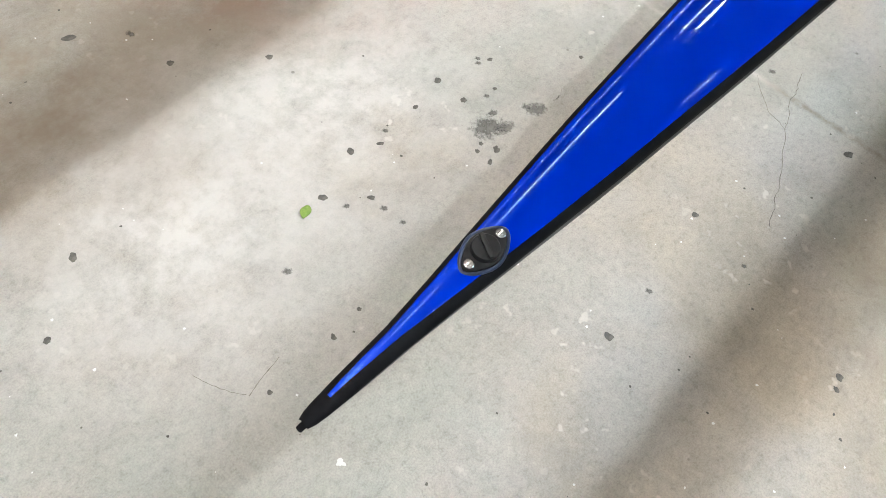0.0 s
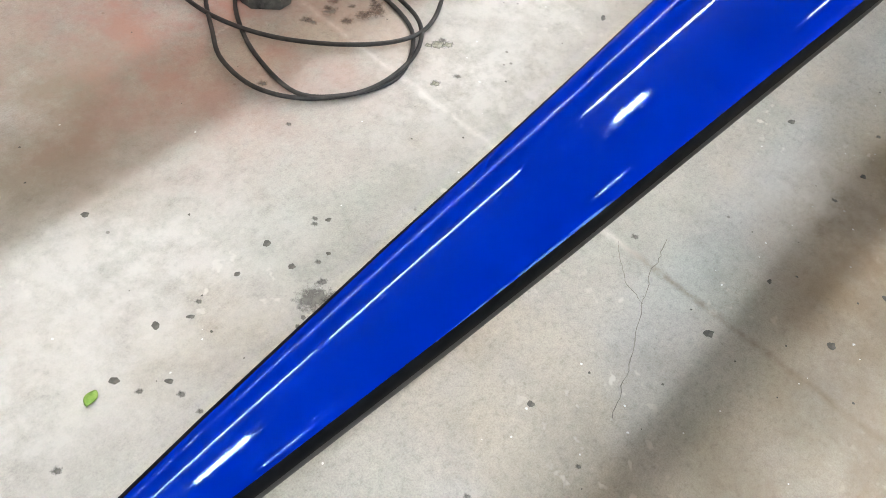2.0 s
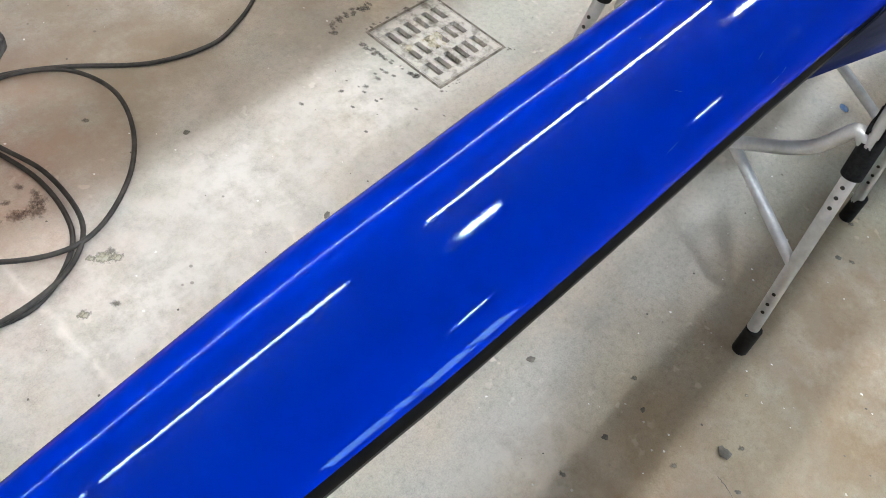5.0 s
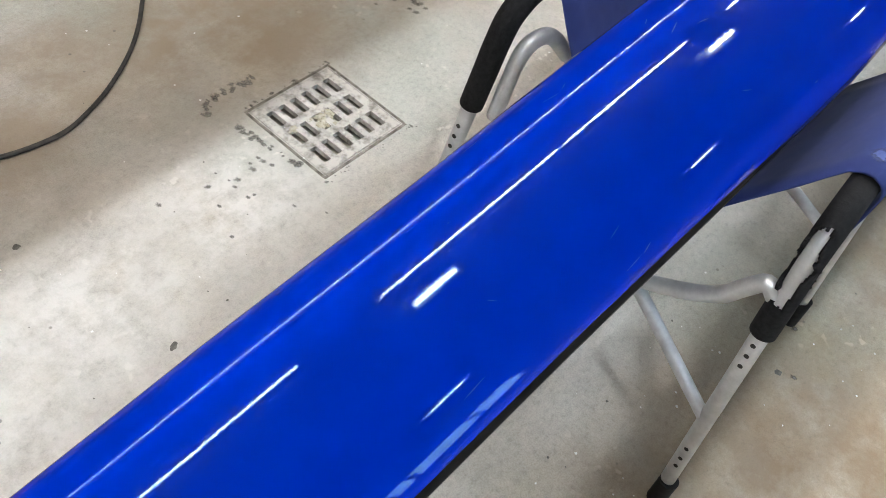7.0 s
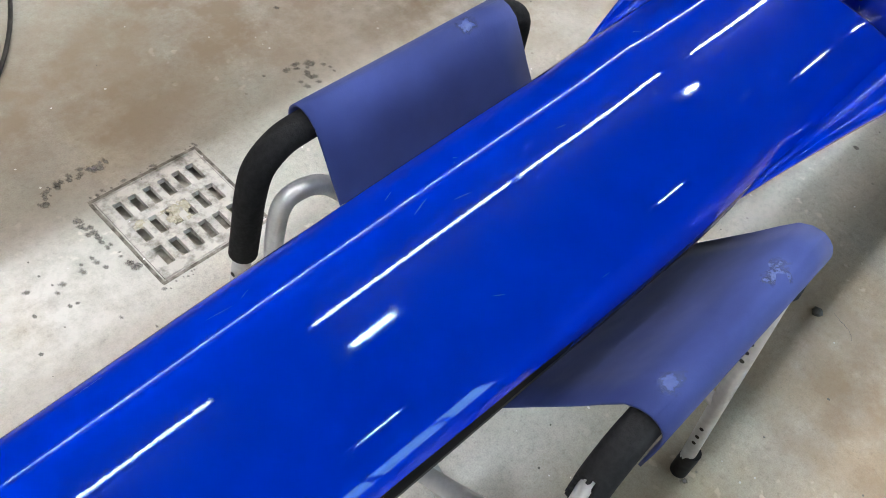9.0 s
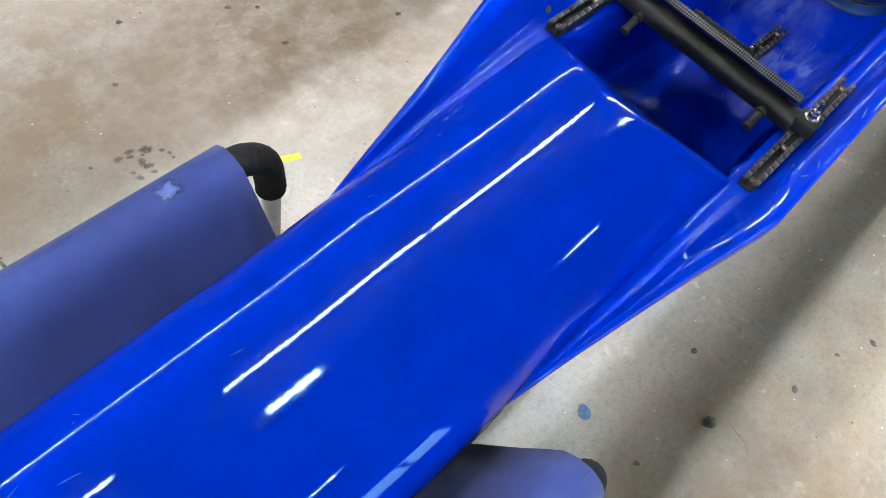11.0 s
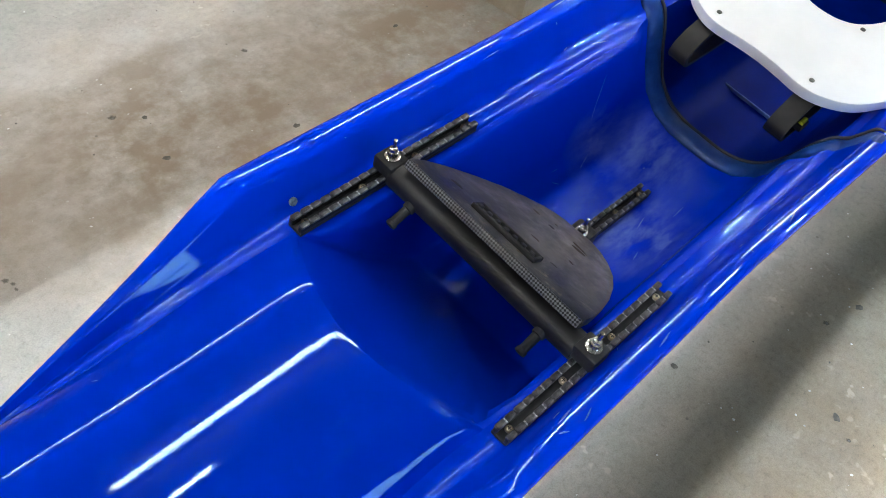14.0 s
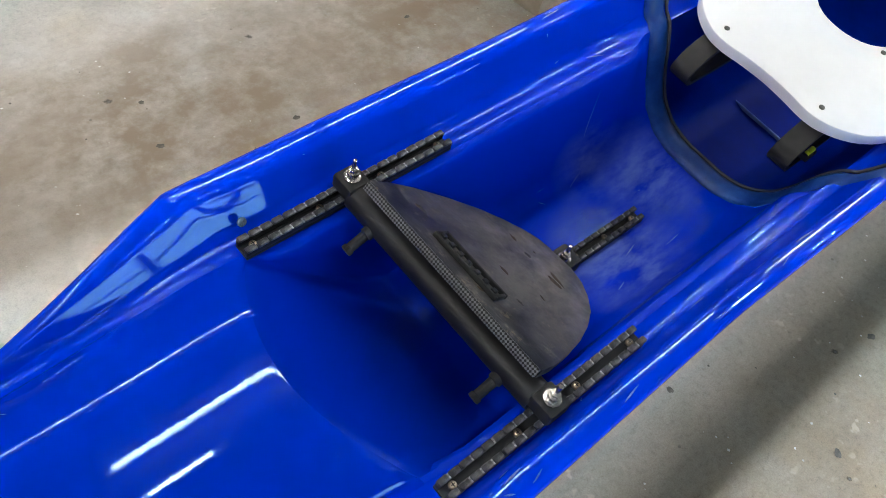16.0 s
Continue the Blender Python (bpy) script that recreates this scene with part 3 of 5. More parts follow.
def rim_outer(x):
    hw = lerp(x, [(2.735, 0.192), (2.9, 0.191), (3.1, 0.188), (3.4, 0.195), (4.0, 0.198)])
    up = lerp(x, [(2.735, 0.083), (3.0, 0.087), (3.4, 0.092), (4.0, 0.09)])
    b = 0.010 * smooth_step((x - 3.3) / 0.05)
    wide = lerp(x, [(2.735, 0.0015), (2.8, 0.0048), (2.95, 0.003), (3.1, 0.001), (4.0, 0.001)])
    return [(0.1255 + b, 0.0466), (0.141, 0.0479 + 0.4 * b), (0.1485, 0.0492 + 0.6 * b), (0.1525, 0.0530 + 0.6 * b),
            (hw - 0.0235 - wide, up - 0.0076), (hw - 0.0205 - wide, up - 0.0036), (hw - 0.0155 - wide, up - 0.0023), (hw - 0.0085, up - 0.0012), (hw - 0.0040, up - 0.00076),
            (hw - 0.0008, up - 0.0024), (hw + 0.0003, up - 0.013), (hw - 0.001, up - 0.03)]


HUMP = [(0.125 * k / 24, 0.047 + 0.03 * (1 - (k / 24) ** 2.9)) for k in range(25)]


def well(x):
    fl = lerp(x, [(2.95, -0.1), (3.27, -0.105), (3.3, -0.095), (3.325, -0.076), (3.36, -0.074), (3.375, -0.11), (4.0, -0.1)])
    b = smooth_step((x - 3.3) / 0.05)
    wide = [(0.036, fl + 0.002), (0.067, fl + 0.012), (0.092, fl + 0.034), (0.110, -0.008), (0.123, 0.024), (0.128, 0.034), (0.132, 0.042), (0.135, 0.047)]
    tight = [(0.05, fl + 0.002), (0.075, fl + 0.012), (0.094, fl + 0.04), (0.103, -0.02), (0.110, 0.03), (0.114, 0.044), (0.118, 0.047), (0.125, 0.047)]
    return [(0, fl)] + [(p[0] + (q[0] - p[0]) * b, p[1] + (q[1] - p[1]) * b) for p, q in zip(tight, wide)]


def section(x, side=1):
    if x <= FLARE:
        return arch(x, side)
    if x <= EDGE:
        t = (x - FLARE) / (EDGE - FLARE)
        a, b = arch(FLARE), resample(HUMP, NC) + rim_outer(EDGE)
        out = []
        for k, (p, q) in enumerate(zip(a, b)):
            w = t if k < NC else t - 0.04 * math.sin(math.pi * min(1.0, t / 0.85)) * (k - NC + 1) / NO
            out.append((p[0] + (q[0] - p[0]) * w, p[1] + (q[1] - p[1]) * w))
        return out
    if x <= FOOT:
        t = (x - EDGE) / (FOOT - EDGE)
        # a flat sloping bulkhead between two steep side walls
        ease = 0.06
        fall = t * t / (2 * ease) if t < ease else t - ease / 2
        zs = 0.047 - 0.152 * fall / (1 - ease / 2)
        w = 0.119 - 0.012 * min(1.0, t * 1.4)
        arc = [(w * k / 14 * 0.985, zs + 0.03 * (1 - t) * (1 - (k / 14) ** 2.9)) for k in range(15)]
        head = 0.1135 if zs < 0.04 else 0.1185
        peak = max(zs, 0.0455)
        mid = arc + [(w * 0.998, zs + 0.003 * min(1, 6 * t)), ((w + head) / 2, (zs + peak) / 2), (head, peak), (0.119, 0.047), (0.125, 0.047)]
        return mid + rim_outer(x)
    w = well(x)
    return resample(w[:4], 15) + w[4:] + rim_outer(x)


def bow_shift(x, y):
    """The cockpit's front edge bows forward in the middle."""
    reach = 0.045 * min(1.0, (y / 0.12) ** 2) if abs(y) < 0.14 else 0.045 - 0.03 * smooth_step((abs(y) - 0.14) / 0.05)
    return reach * math.exp(-((x - EDGE) / 0.12) ** 2)


ROWSX = [0, 0.006, 0.014, 0.025, 0.04] + [0.04 + 0.05 * k for k in range(1, 48)] + [2.43 + 0.0203 * k for k in range(15)] + [2.726, 2.7335] + [2.7375, 2.742, 2.75] + [2.76 + 0.019 * k for k in range(10)] + [2.95 + 0.04 * k for k in range(8)]
ROWSX += [3.27 + 0.0075 * k for k in range(15)] + [3.39 + 0.05 * k for k in range(13)]
ROWSX = sorted(set(round(x, 4) for x in ROWSX))
NS = NC + NO


def full_row(x):
    right = [(x + bow_shift(x, y), -y + drift(x, y), z) for y, z in reversed(section(x, -1)[1:])]
    left = [(x + bow_shift(x, y), y + drift(x, y), z) for y, z in section(x, 1)]
    return right + left


grid = [full_row(x) for x in ROWSX]
WIDTH = 2 * NS - 1
verts = [v for row in grid for v in row]
quads = {"deck": [], "edge_trim": [], "cockpit_well": [], "seat_pan": []}
for i in range(len(ROWSX) - 1):
    for j in range(WIDTH - 1):
        x = ROWSX[i]
        q = (i * WIDTH + j, (i + 1) * WIDTH + j, (i + 1) * WIDTH + j + 1, i * WIDTH + j + 1)
        centre = abs(j - (WIDTH - 2) / 2) < NC - 1
        reach = 2.1 if j < WIDTH / 2 else 1.25
        if (x < reach and not centre) or x < 0.02:
            quads["edge_trim"].append(q)
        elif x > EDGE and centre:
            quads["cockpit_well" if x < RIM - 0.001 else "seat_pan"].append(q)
        else:
            quads["deck"].append(q)


def picked(faces):
    used = sorted({i for f in faces for i in f})
    at = {i: k for k, i in enumerate(used)}
    return sheet([verts[i] for i in used], [tuple(at[i] for i in f)[::-1] for f in faces])


part("deck", picked(quads["deck"]), BLUE, kayak, "glossy royal blue gelcoat deck", sharp=0)
part("edge_trim", picked(quads["edge_trim"]), TRIM, kayak, "black edge band", sharp=0)
part("cockpit_well", picked(quads["cockpit_well"]), WELL, kayak, "scuffed blue foot well", sharp=0)
part("seat_pan", picked(quads["seat_pan"]), SHADED_PAN, kayak, "blue seat pan darkened for the shade under the seat", sharp=0)


def hull_row(x):
    half = section(x)
    hw, ze = half[-1]
    deep = lerp(x, [(0, 0.012), (0.05, 0.03), (0.3, 0.075), (1.0, 0.13), (2.0, 0.17), (2.6, 0.2), (3.3, 0.26), (4.0, 0.26)])
    if x <= FLARE:
        pts = [(hw, ze), (hw, ze - deep * 0.1), (hw * 0.95, ze - deep * 0.35), (hw * 0.78, ze - deep * 0.65), (hw * 0.45, ze - deep * 0.9), (0, ze - deep)]
    else:
        hh = lerp(x, [(2.43, 0.121), (2.55, 0.12), (2.75, 0.123), (3.0, 0.127), (3.5, 0.15), (4.0, 0.155)])
        top = lerp(x, [(2.43, 0.012), (2.6, -0.005), (4.0, -0.01)])
        pts = [(hw, ze), (hw - 0.1 * (hw - hh), ze - 0.004), (hh + 0.2 * (hw - hh), top + 0.4 * (ze - top)), (hh, top - 0.017), (hh * 0.95, top - deep * 0.35), (hh * 0.78, top - deep * 0.65), (hh * 0.45, top - deep * 0.9), (0, top - deep)]
    pts = resample(pts, 14)
    rake = lerp(x, [(0, 1), (0.3, 0.2), (0.8, 0)])
    rows = [(x + bow_shift(x, y) + rake * 0.12 * (ze - z) / 0.1, y, z) for y, z in pts]
    return [(a, -b + drift(x, b), c) for a, b, c in rows] + [(a, b + drift(x, b), c) for a, b, c in rows[::-1][1:]]


hrows = [hull_row(x) for x in ROWSX]
HW = len(hrows[0])
part("hull", sheet([v for r in hrows for v in r], [(i * HW + j, i * HW + j + 1, (i + 1) * HW + j + 1, (i + 1) * HW + j) for i in range(len(hrows) - 1) for j in range(HW - 1)]), HULL, kayak, "black lower hull", sharp=0)
# the stern half beyond the seat
AFT = ROWSX[-1]
last_top, last_hull = grid[-1], hrows[-1]


def aft_rows(row, closing):
    out = [] if closing else [row]
    for k in range(0 if closing else 1, 19):
        t = k / 18
        x = AFT + 2.0 * t
        s = max(0.012, 1 - t ** 1.6)
        line = []
        for i, (a, y, z) in enumerate(row):
            if closing:
                th = math.pi * (i / (len(row) - 1) - 0.5)
                line.append((x, 0.199 * s * math.sin(th), 0.03 + 0.07 * s * math.cos(th) ** 0.9 - 0.02 * t))
            else:
                line.append((x, y * s, 0.03 - 0.02 * t + (z - 0.03) * (0.25 + 0.75 * s)))
        out.append(line)
    return out


for name, row, closing, mat in (("rear_deck", last_top, True, BLUE), ("rear_hull", last_hull, False, HULL)):
    rows = aft_rows(row, closing)
    n = len(row)
    part(name, sheet([v for r in rows for v in r], [(i * n + j, i * n + j + 1, (i + 1) * n + j + 1, (i + 1) * n + j) for i in range(len(rows) - 1) for j in range(n - 1)]), mat, kayak, sharp=0)

# bow drain plug
plug = part("drain_plug", slab([((0.0245 - 0.0085 * abs(math.sin(2 * math.pi * k / 32)) ** 1.5) * math.cos(2 * math.pi * k / 32), 0.0143 * math.sin(2 * math.pi * k / 32)) for k in range(32)], 0, 0.004, 0.0015), RUBBER, kayak, "black drain plug with two screws")
plug.matrix_basis = pose(0.187, 0.0, -0.0005, 0, -2.5, 0)
part("knob", lathe([(0.0118, 0.004), (0.0118, 0.007), (0.0108, 0.0085)], 28), RUBBER, plug)
part("grip", box(0.0045, 0.022, 0.004, (0, 0, 0.010), 0.0012, Matrix.Rotation(radians(-25), 4, "Z")), RUBBER, plug)
for s in (-1, 1):
    part("screw", lathe([(0.0042, 0.004), (0.0042, 0.0055), (0.0025, 0.0068)], 14, Matrix.Translation((s * 0.0186, 0, 0))), STEEL, plug)
seal = [(0.187 + (0.026 - 0.0088 * abs(math.sin(2 * math.pi * k / 32)) ** 1.5) * math.cos(2 * math.pi * k / 32), 0.0156 * math.sin(2 * math.pi * k / 32), 0.0003 + 0.0013 * math.cos(2 * math.pi * k / 32)) for k in range(33)]
part("sealant", pipe(seal, 0.0016, 8), speckled("grey sealant", (0.012, 0.022, 0.06), (0.04, 0.055, 0.1), 60, 0.4), kayak, "greyish sealant bead", sharp=0)
part("bow_tip", pipe([(0.005, 0, -0.016), (0.0, 0, -0.016), (-0.003, 0.0004, -0.018)], 0.0028, 8, 3), TRIM, kayak)


# ---------------------------------------------------------------- foot tracks and footplate
PALE = speckled("chipped pale edge", (0.06, 0.06, 0.065), (0.42, 0.42, 0.43), 300, 0.6, low=0.4, high=0.62)


def foot_track(length, teeth, at):
    """A channel between two rounded, notched lips, with screws in its bed, its front end at the given place."""
    tr = part("foot_track", box(length, 0.0185, 0.004, (length / 2, 0, 0.002), 0.001), RUBBER, kayak, "black notched adjustment track")
    tr.matrix_basis = pose(*at)
    for s in (-1, 1):
        part("wall_strip", box(length, 0.0046, 0.0085, (length / 2, s * 0.0066, 0.007), 0.0014), RAILMAT, tr)
    step = length / teeth
    tooth = mesh_of(box(step * 0.87, 0.0060, 0.0036, (0, 0, 0), 0.0013), "tooth")
    tick = mesh_of(box(step * 0.13, 0.0050, 0.0012, (0, 0, 0), 0.0002), "worn_notch")
    for s in (-1, 1):
        for k in range(teeth):
            t = part("tooth", tooth, TOOTHMAT, tr, sharp=0)
            t.location = ((k + 0.5) * step, s * 0.0064, 0.0118)
            if k and random.random() < 0.7:
                w = part("worn_notch", tick, PALE, tr, sharp=0)
                w.location = (k * step, s * 0.0064, 0.0118)
    screw = mesh_of(lathe([(0.0036, 0.004), (0.0036, 0.0062), (0.0022, 0.0072)], 14), "screw")
    for k in range(4):
        sc = part("screw", screw, BRASS, tr, sharp=0)
        sc.location = (0.012 + (length - 0.024) * k / 3, 0, 0.0003)
        part("cross_slot", box(0.0042, 0.0008, 0.0004, (sc.location.x, 0, 0.0076)), PIT, tr)
        part("cross_slot", box(0.0008, 0.0042, 0.0004, (sc.location.x, 0, 0.00765)), PIT, tr)
    return tr


LEDGE = 0.0475
foot_track(0.238, 20, (2.783, 0.1345, LEDGE))
foot_track(0.238, 20, (2.785, -0.1325, LEDGE))
foot_track(0.18, 15, (3.085, 0, -0.102, 0, 1.5, 0))


def wing_bolt(at, tall=0.03):
    b = part("clamp_bolt", lathe([(0.008, 0), (0.008, 0.0018), (0.0056, 0.0022), (0.0054, 0.0085), (0.0019, 0.0088), (0.0019, tall * 0.8)], 24), STEEL, kayak, "shiny steel clamp nut and washer")
    b.matrix_basis = pose(*at)
    part("nut", lathe([(0.0045, 0.0085), (0.0045, 0.0125), (0.0036, 0.0131)], 6), STEEL, b)
    return b


TUBE_X, TUBE_ZL = 2.898, 0.064
for s in (-1, 1):
    part("clamp_block", box(0.025, 0.026, 0.018, (TUBE_X, s * 0.132, 0.071), 0.003), RUBBER, kayak)
    wing_bolt((TUBE_X, s * 0.132, 0.080))
wing_bolt((3.118, 0.0, -0.075), 0.032)
part("pivot_block", box(0.036, 0.03, 0.022, (3.118, 0, -0.085), 0.004), RUBBER, kayak)
part("footrest_tube", pipe([(TUBE_X, -0.122, TUBE_ZL), (TUBE_X, 0.122, TUBE_ZL)], 0.0145, 24), speckled("satin black tube", (0.008, 0.008, 0.009), (0.02, 0.02, 0.021), 40, 0.45, spec=0.3), kayak, "satin black carbon crossbar")
for y in (0.086, -0.088):
    peg = part("rudder_peg", lathe([(0.0068, -0.004), (0.0068, 0.006), (0.005, 0.0068), (0.0048, 0.024), (0.0058, 0.025), (0.0058, 0.029), (0.004, 0.0296)], 14), RUBBER, kayak)
    peg.matrix_basis = pose(TUBE_X - 0.0115, y, TUBE_ZL - 0.004, 0, -112, 0)

PT = Vector((2.897, 0, 0.092))
PD = (Vector((3.11, 0, -0.072)) - PT).normalized()
PN = Vector((0, 1, 0)).cross(PD) * -1
if PN.z < 0:
    PN = -PN
PM = Matrix((( PD.x, 0, PN.x, PT.x), (PD.y, 1, PN.y, PT.y), (PD.z, 0, PN.z, PT.z), (0, 0, 0, 1)))
SIDE = [(0.0, 0.112), (0.03, 0.112), (0.07, 0.106), (0.12, 0.094), (0.17, 0.079), (0.205, 0.063), (0.235, 0.046), (0.252, 0.03), (0.258, 0.016)]
WIDE = [(0.0, 0.112), (0.03, 0.112), (0.07, 0.108), (0.12, 0.1), (0.165, 0.089), (0.205, 0.075), (0.235, 0.057), (0.255, 0.038), (0.264, 0.018)]
outline = [(s, -y) for s, y in WIDE] + [(0.26, 0)] + [(s, y) for s, y in SIDE[::-1]]
plate = part("footplate", slab(outline, -0.004, 0.005, 0.001), PLATE, kayak, "scuffed black footplate with a slot")
plate.matrix_basis = PM
part("edge_strip", box(0.004, 0.222, 0.009, (-0.002, 0, 0.0003), 0.0012), CARBON, plate, "woven carbon top edge")
slot = part("slot_bed", box(0.017, 0.074, 0.0012, (0.034, 0.002, 0.0052), 0.0003), PIT, plate)
for sx, sy, x, y in ((0.0035, 0.082, 0.0235, 0.002), (0.0035, 0.082, 0.0445, 0.002), (0.0175, 0.0035, 0.034, -0.0372), (0.0175, 0.0035, 0.034, 0.0412)):
    part("slot_frame", box(sx, sy, 0.005, (x, y, 0.0074), 0.0009), RUBBER, slot)
for k in range(7):
    part("slot_tooth", box(0.0075, 0.0055, 0.0055, (0.0285, -0.031 + 0.0112 * k, 0.0086), 0.001), RAILMAT, slot)
SCUFF = speckled("brown scuff", (0.04, 0.032, 0.025), (0.12, 0.092, 0.065), 160, 0.9, spec=0.1)
random.seed(21)
for k in range(12):
    u = random.uniform(0.02, 0.23)
    v = random.uniform(-0.9, 0.9) * (lerp(u, SIDE) - 0.012)
    r, st_, tu = random.uniform(0.0012, 0.0042), random.uniform(1.0, 3.0), random.uniform(0.9, 2.2)
    pts = []
    for q in range(14):
        th = 2 * math.pi * q / 14
        rr = r * (1 + 0.9 * noise.noise(Vector((math.cos(th) + 5 * k, math.sin(th), 0.3))))
        a, b = rr * st_ * math.cos(th), rr * math.sin(th)
        pts.append((u + a * math.cos(tu) - b * math.sin(tu), v + a * math.sin(tu) + b * math.cos(tu)))
    part("scuff", slab(pts, 0.0045, 0.0053), SCUFF if k % 3 else PIT, plate, smooth=False)

# small fittings on the cockpit side
for s in (-1, 1):
    r = part("rivet", lathe([(0.0046, -0.001), (0.0044, 0.0005), (0.0022, 0.0008)], 18), speckled("dull rivet", (0.05, 0.07, 0.1), (0.3, 0.32, 0.34), 260, 0.3, 0.7), kayak)
    r.matrix_basis = pose(2.797, s * 0.1545, 0.0605, s * 62, 0, 0)

# raised rim round the seat pan
half_ring = [(0.035, -0.072), (0.066, -0.062), (0.092, -0.04), (0.11, -0.008), (0.123, 0.024), (0.136, 0.044), (0.15, 0.0545), (0.159, 0.068), (0.168, 0.0815), (0.179, 0.0835)]
ring = [(RIM + 0.25 * max(0.0, z - 0.03), -y, z) for y, z in half_ring[::-1]] + [(RIM, 0, -0.073)] + [(RIM + 0.25 * max(0.0, z - 0.03), y, z) for y, z in half_ring]


def band(points, half_wide, half_thick, sides=14, smooth=6):
    """A flat rounded strip along the points, its width lying along the boat."""
    pts = glide(points, smooth)
    bm = bmesh.new()
    rings = []
    for i, p in enumerate(pts):
        d = (pts[min(i + 1, len(pts) - 1)] - pts[max(i - 1, 0)]).normalized()
        wide = (Vector((1, 0, 0)) - d * d.x).normalized()
        thick = d.cross(wide)
        rings.append([bm.verts.new(p + half_wide * math.cos(2 * math.pi * k / sides) * wide + half_thick * math.sin(2 * math.pi * k / sides) * thick) for k in range(sides)])
    for a, b in zip(rings, rings[1:]):
        for k in range(sides):
            bm.faces.new((a[k], a[(k + 1) % sides], b[(k + 1) % sides], b[k]))
    bm.faces.new(rings[0][::-1])
    bm.faces.new(rings[-1])
    return bm


part("pan_rim", band(ring, 0.017, 0.008), speckled("cloudy blue rim", (0.002, 0.02, 0.14), (0.014, 0.06, 0.23), 38, 0.35, spec=0.25), kayak, "cloudy blue moulded rim", sharp=0)
part("rim_seam", pipe([(x + 0.016, y * 0.97, z + 0.005) for x, y, z in ring], 0.0022, 8, 6), speckled("brown seam", (0.008, 0.011, 0.02), (0.022, 0.021, 0.022), 50, 0.6), kayak, sharp=0)

# ---------------------------------------------------------------- seat
SEATZ = 0.08
seat_m = pose(0, 0, 0.6, ROLL, 0, 0)
seat = empty("bucket_seat", seat_m, "white contoured kayak seat with small screw holes", "seat")
front = [(3.47, -0.15), (3.43, -0.132), (3.405, -0.112), (3.388, -0.085), (3.384, -0.06), (3.388, -0.03), (3.39, 0.0)]
front = front + [(x, -y) for x, y in front[-2::-1]]
back = [(3.70, 0.15), (3.70, 0.085), (3.62, 0.07), (3.575, 0.052), (3.553, 0.03), (3.546, 0.0), (3.553, -0.03), (3.575, -0.052), (3.62, -0.07), (3.70, -0.085), (3.70, -0.15)]
rim_pts = [tuple(v)[:2] for v in glide([(*p, 0) for p in front], 5)] + [tuple(v)[:2] for v in glide([(*p, 0) for p in back], 3)]
pad = part("seat_pad", slab(rim_pts, SEATZ - 0.014, SEATZ, 0.004), WHITE, seat, sharp=30)
hole = mesh_of(lathe([(0.0035, 0), (0.0035, 0.0012), (0.002, 0.0014)], 12), "screw")
for x, y in ((3.404, -0.068), (3.404, 0.074), (3.56, -0.058), (3.56, 0.062)):
    h = part("screw", hole, GREYPL, pad, sharp=0)
    h.location = (x, y, SEATZ)
for s in (-1, 1):
    bow = [(3.43, 0, 0.066), (3.39, 0, 0.061), (3.362, 0, 0.051), (3.35, 0, 0.038), (3.354, 0, 0.027), (3.375, 0, 0.02), (3.5, 0, 0.016)]
    pts = glide(bow, 6)
    bm = bmesh.new()
    rows = []
    for i, p in enumerate(pts):
        d = (pts[min(i + 1, len(pts) - 1)] - pts[max(i - 1, 0)]).normalized()
        nrm = Vector((-d.z, 0, d.x))
        rows.append([bm.verts.new(p + nrm * o + Vector((0, w, 0))) for o, w in ((0.003, -0.0135), (0.003, 0.0135), (-0.003, 0.0135), (-0.003, -0.0135))])
    for a, b in zip(rows, rows[1:]):
        for k in range(4):
            bm.faces.new((a[k], a[(k + 1) % 4], b[(k + 1) % 4], b[k]))
    st = part("seat_support", bm, STRAP, seat, "bent black seat support")
    st.location = (0, s * 0.076, 0)
holder = part("vial_holder", box(0.02, 0.011, 0.009, (3.385, -0.092, 0.036), 0.002), RUBBER, seat)
part("bubble_vial", pipe([(3.378, -0.092, 0.041), (3.392, -0.092, 0.041)], 0.0032, 10), material("yellow vial", (0.55, 0.6, 0.03), 0.15), holder, "yellow bubble vial")
part("seat_rail", box(0.003, 0.2, 0.006, (3.545, 0, -0.1025), 0.0012), speckled("worn blue edge", (0.03, 0.08, 0.4), (0.16, 0.26, 0.55), 60, 0.4), seat)


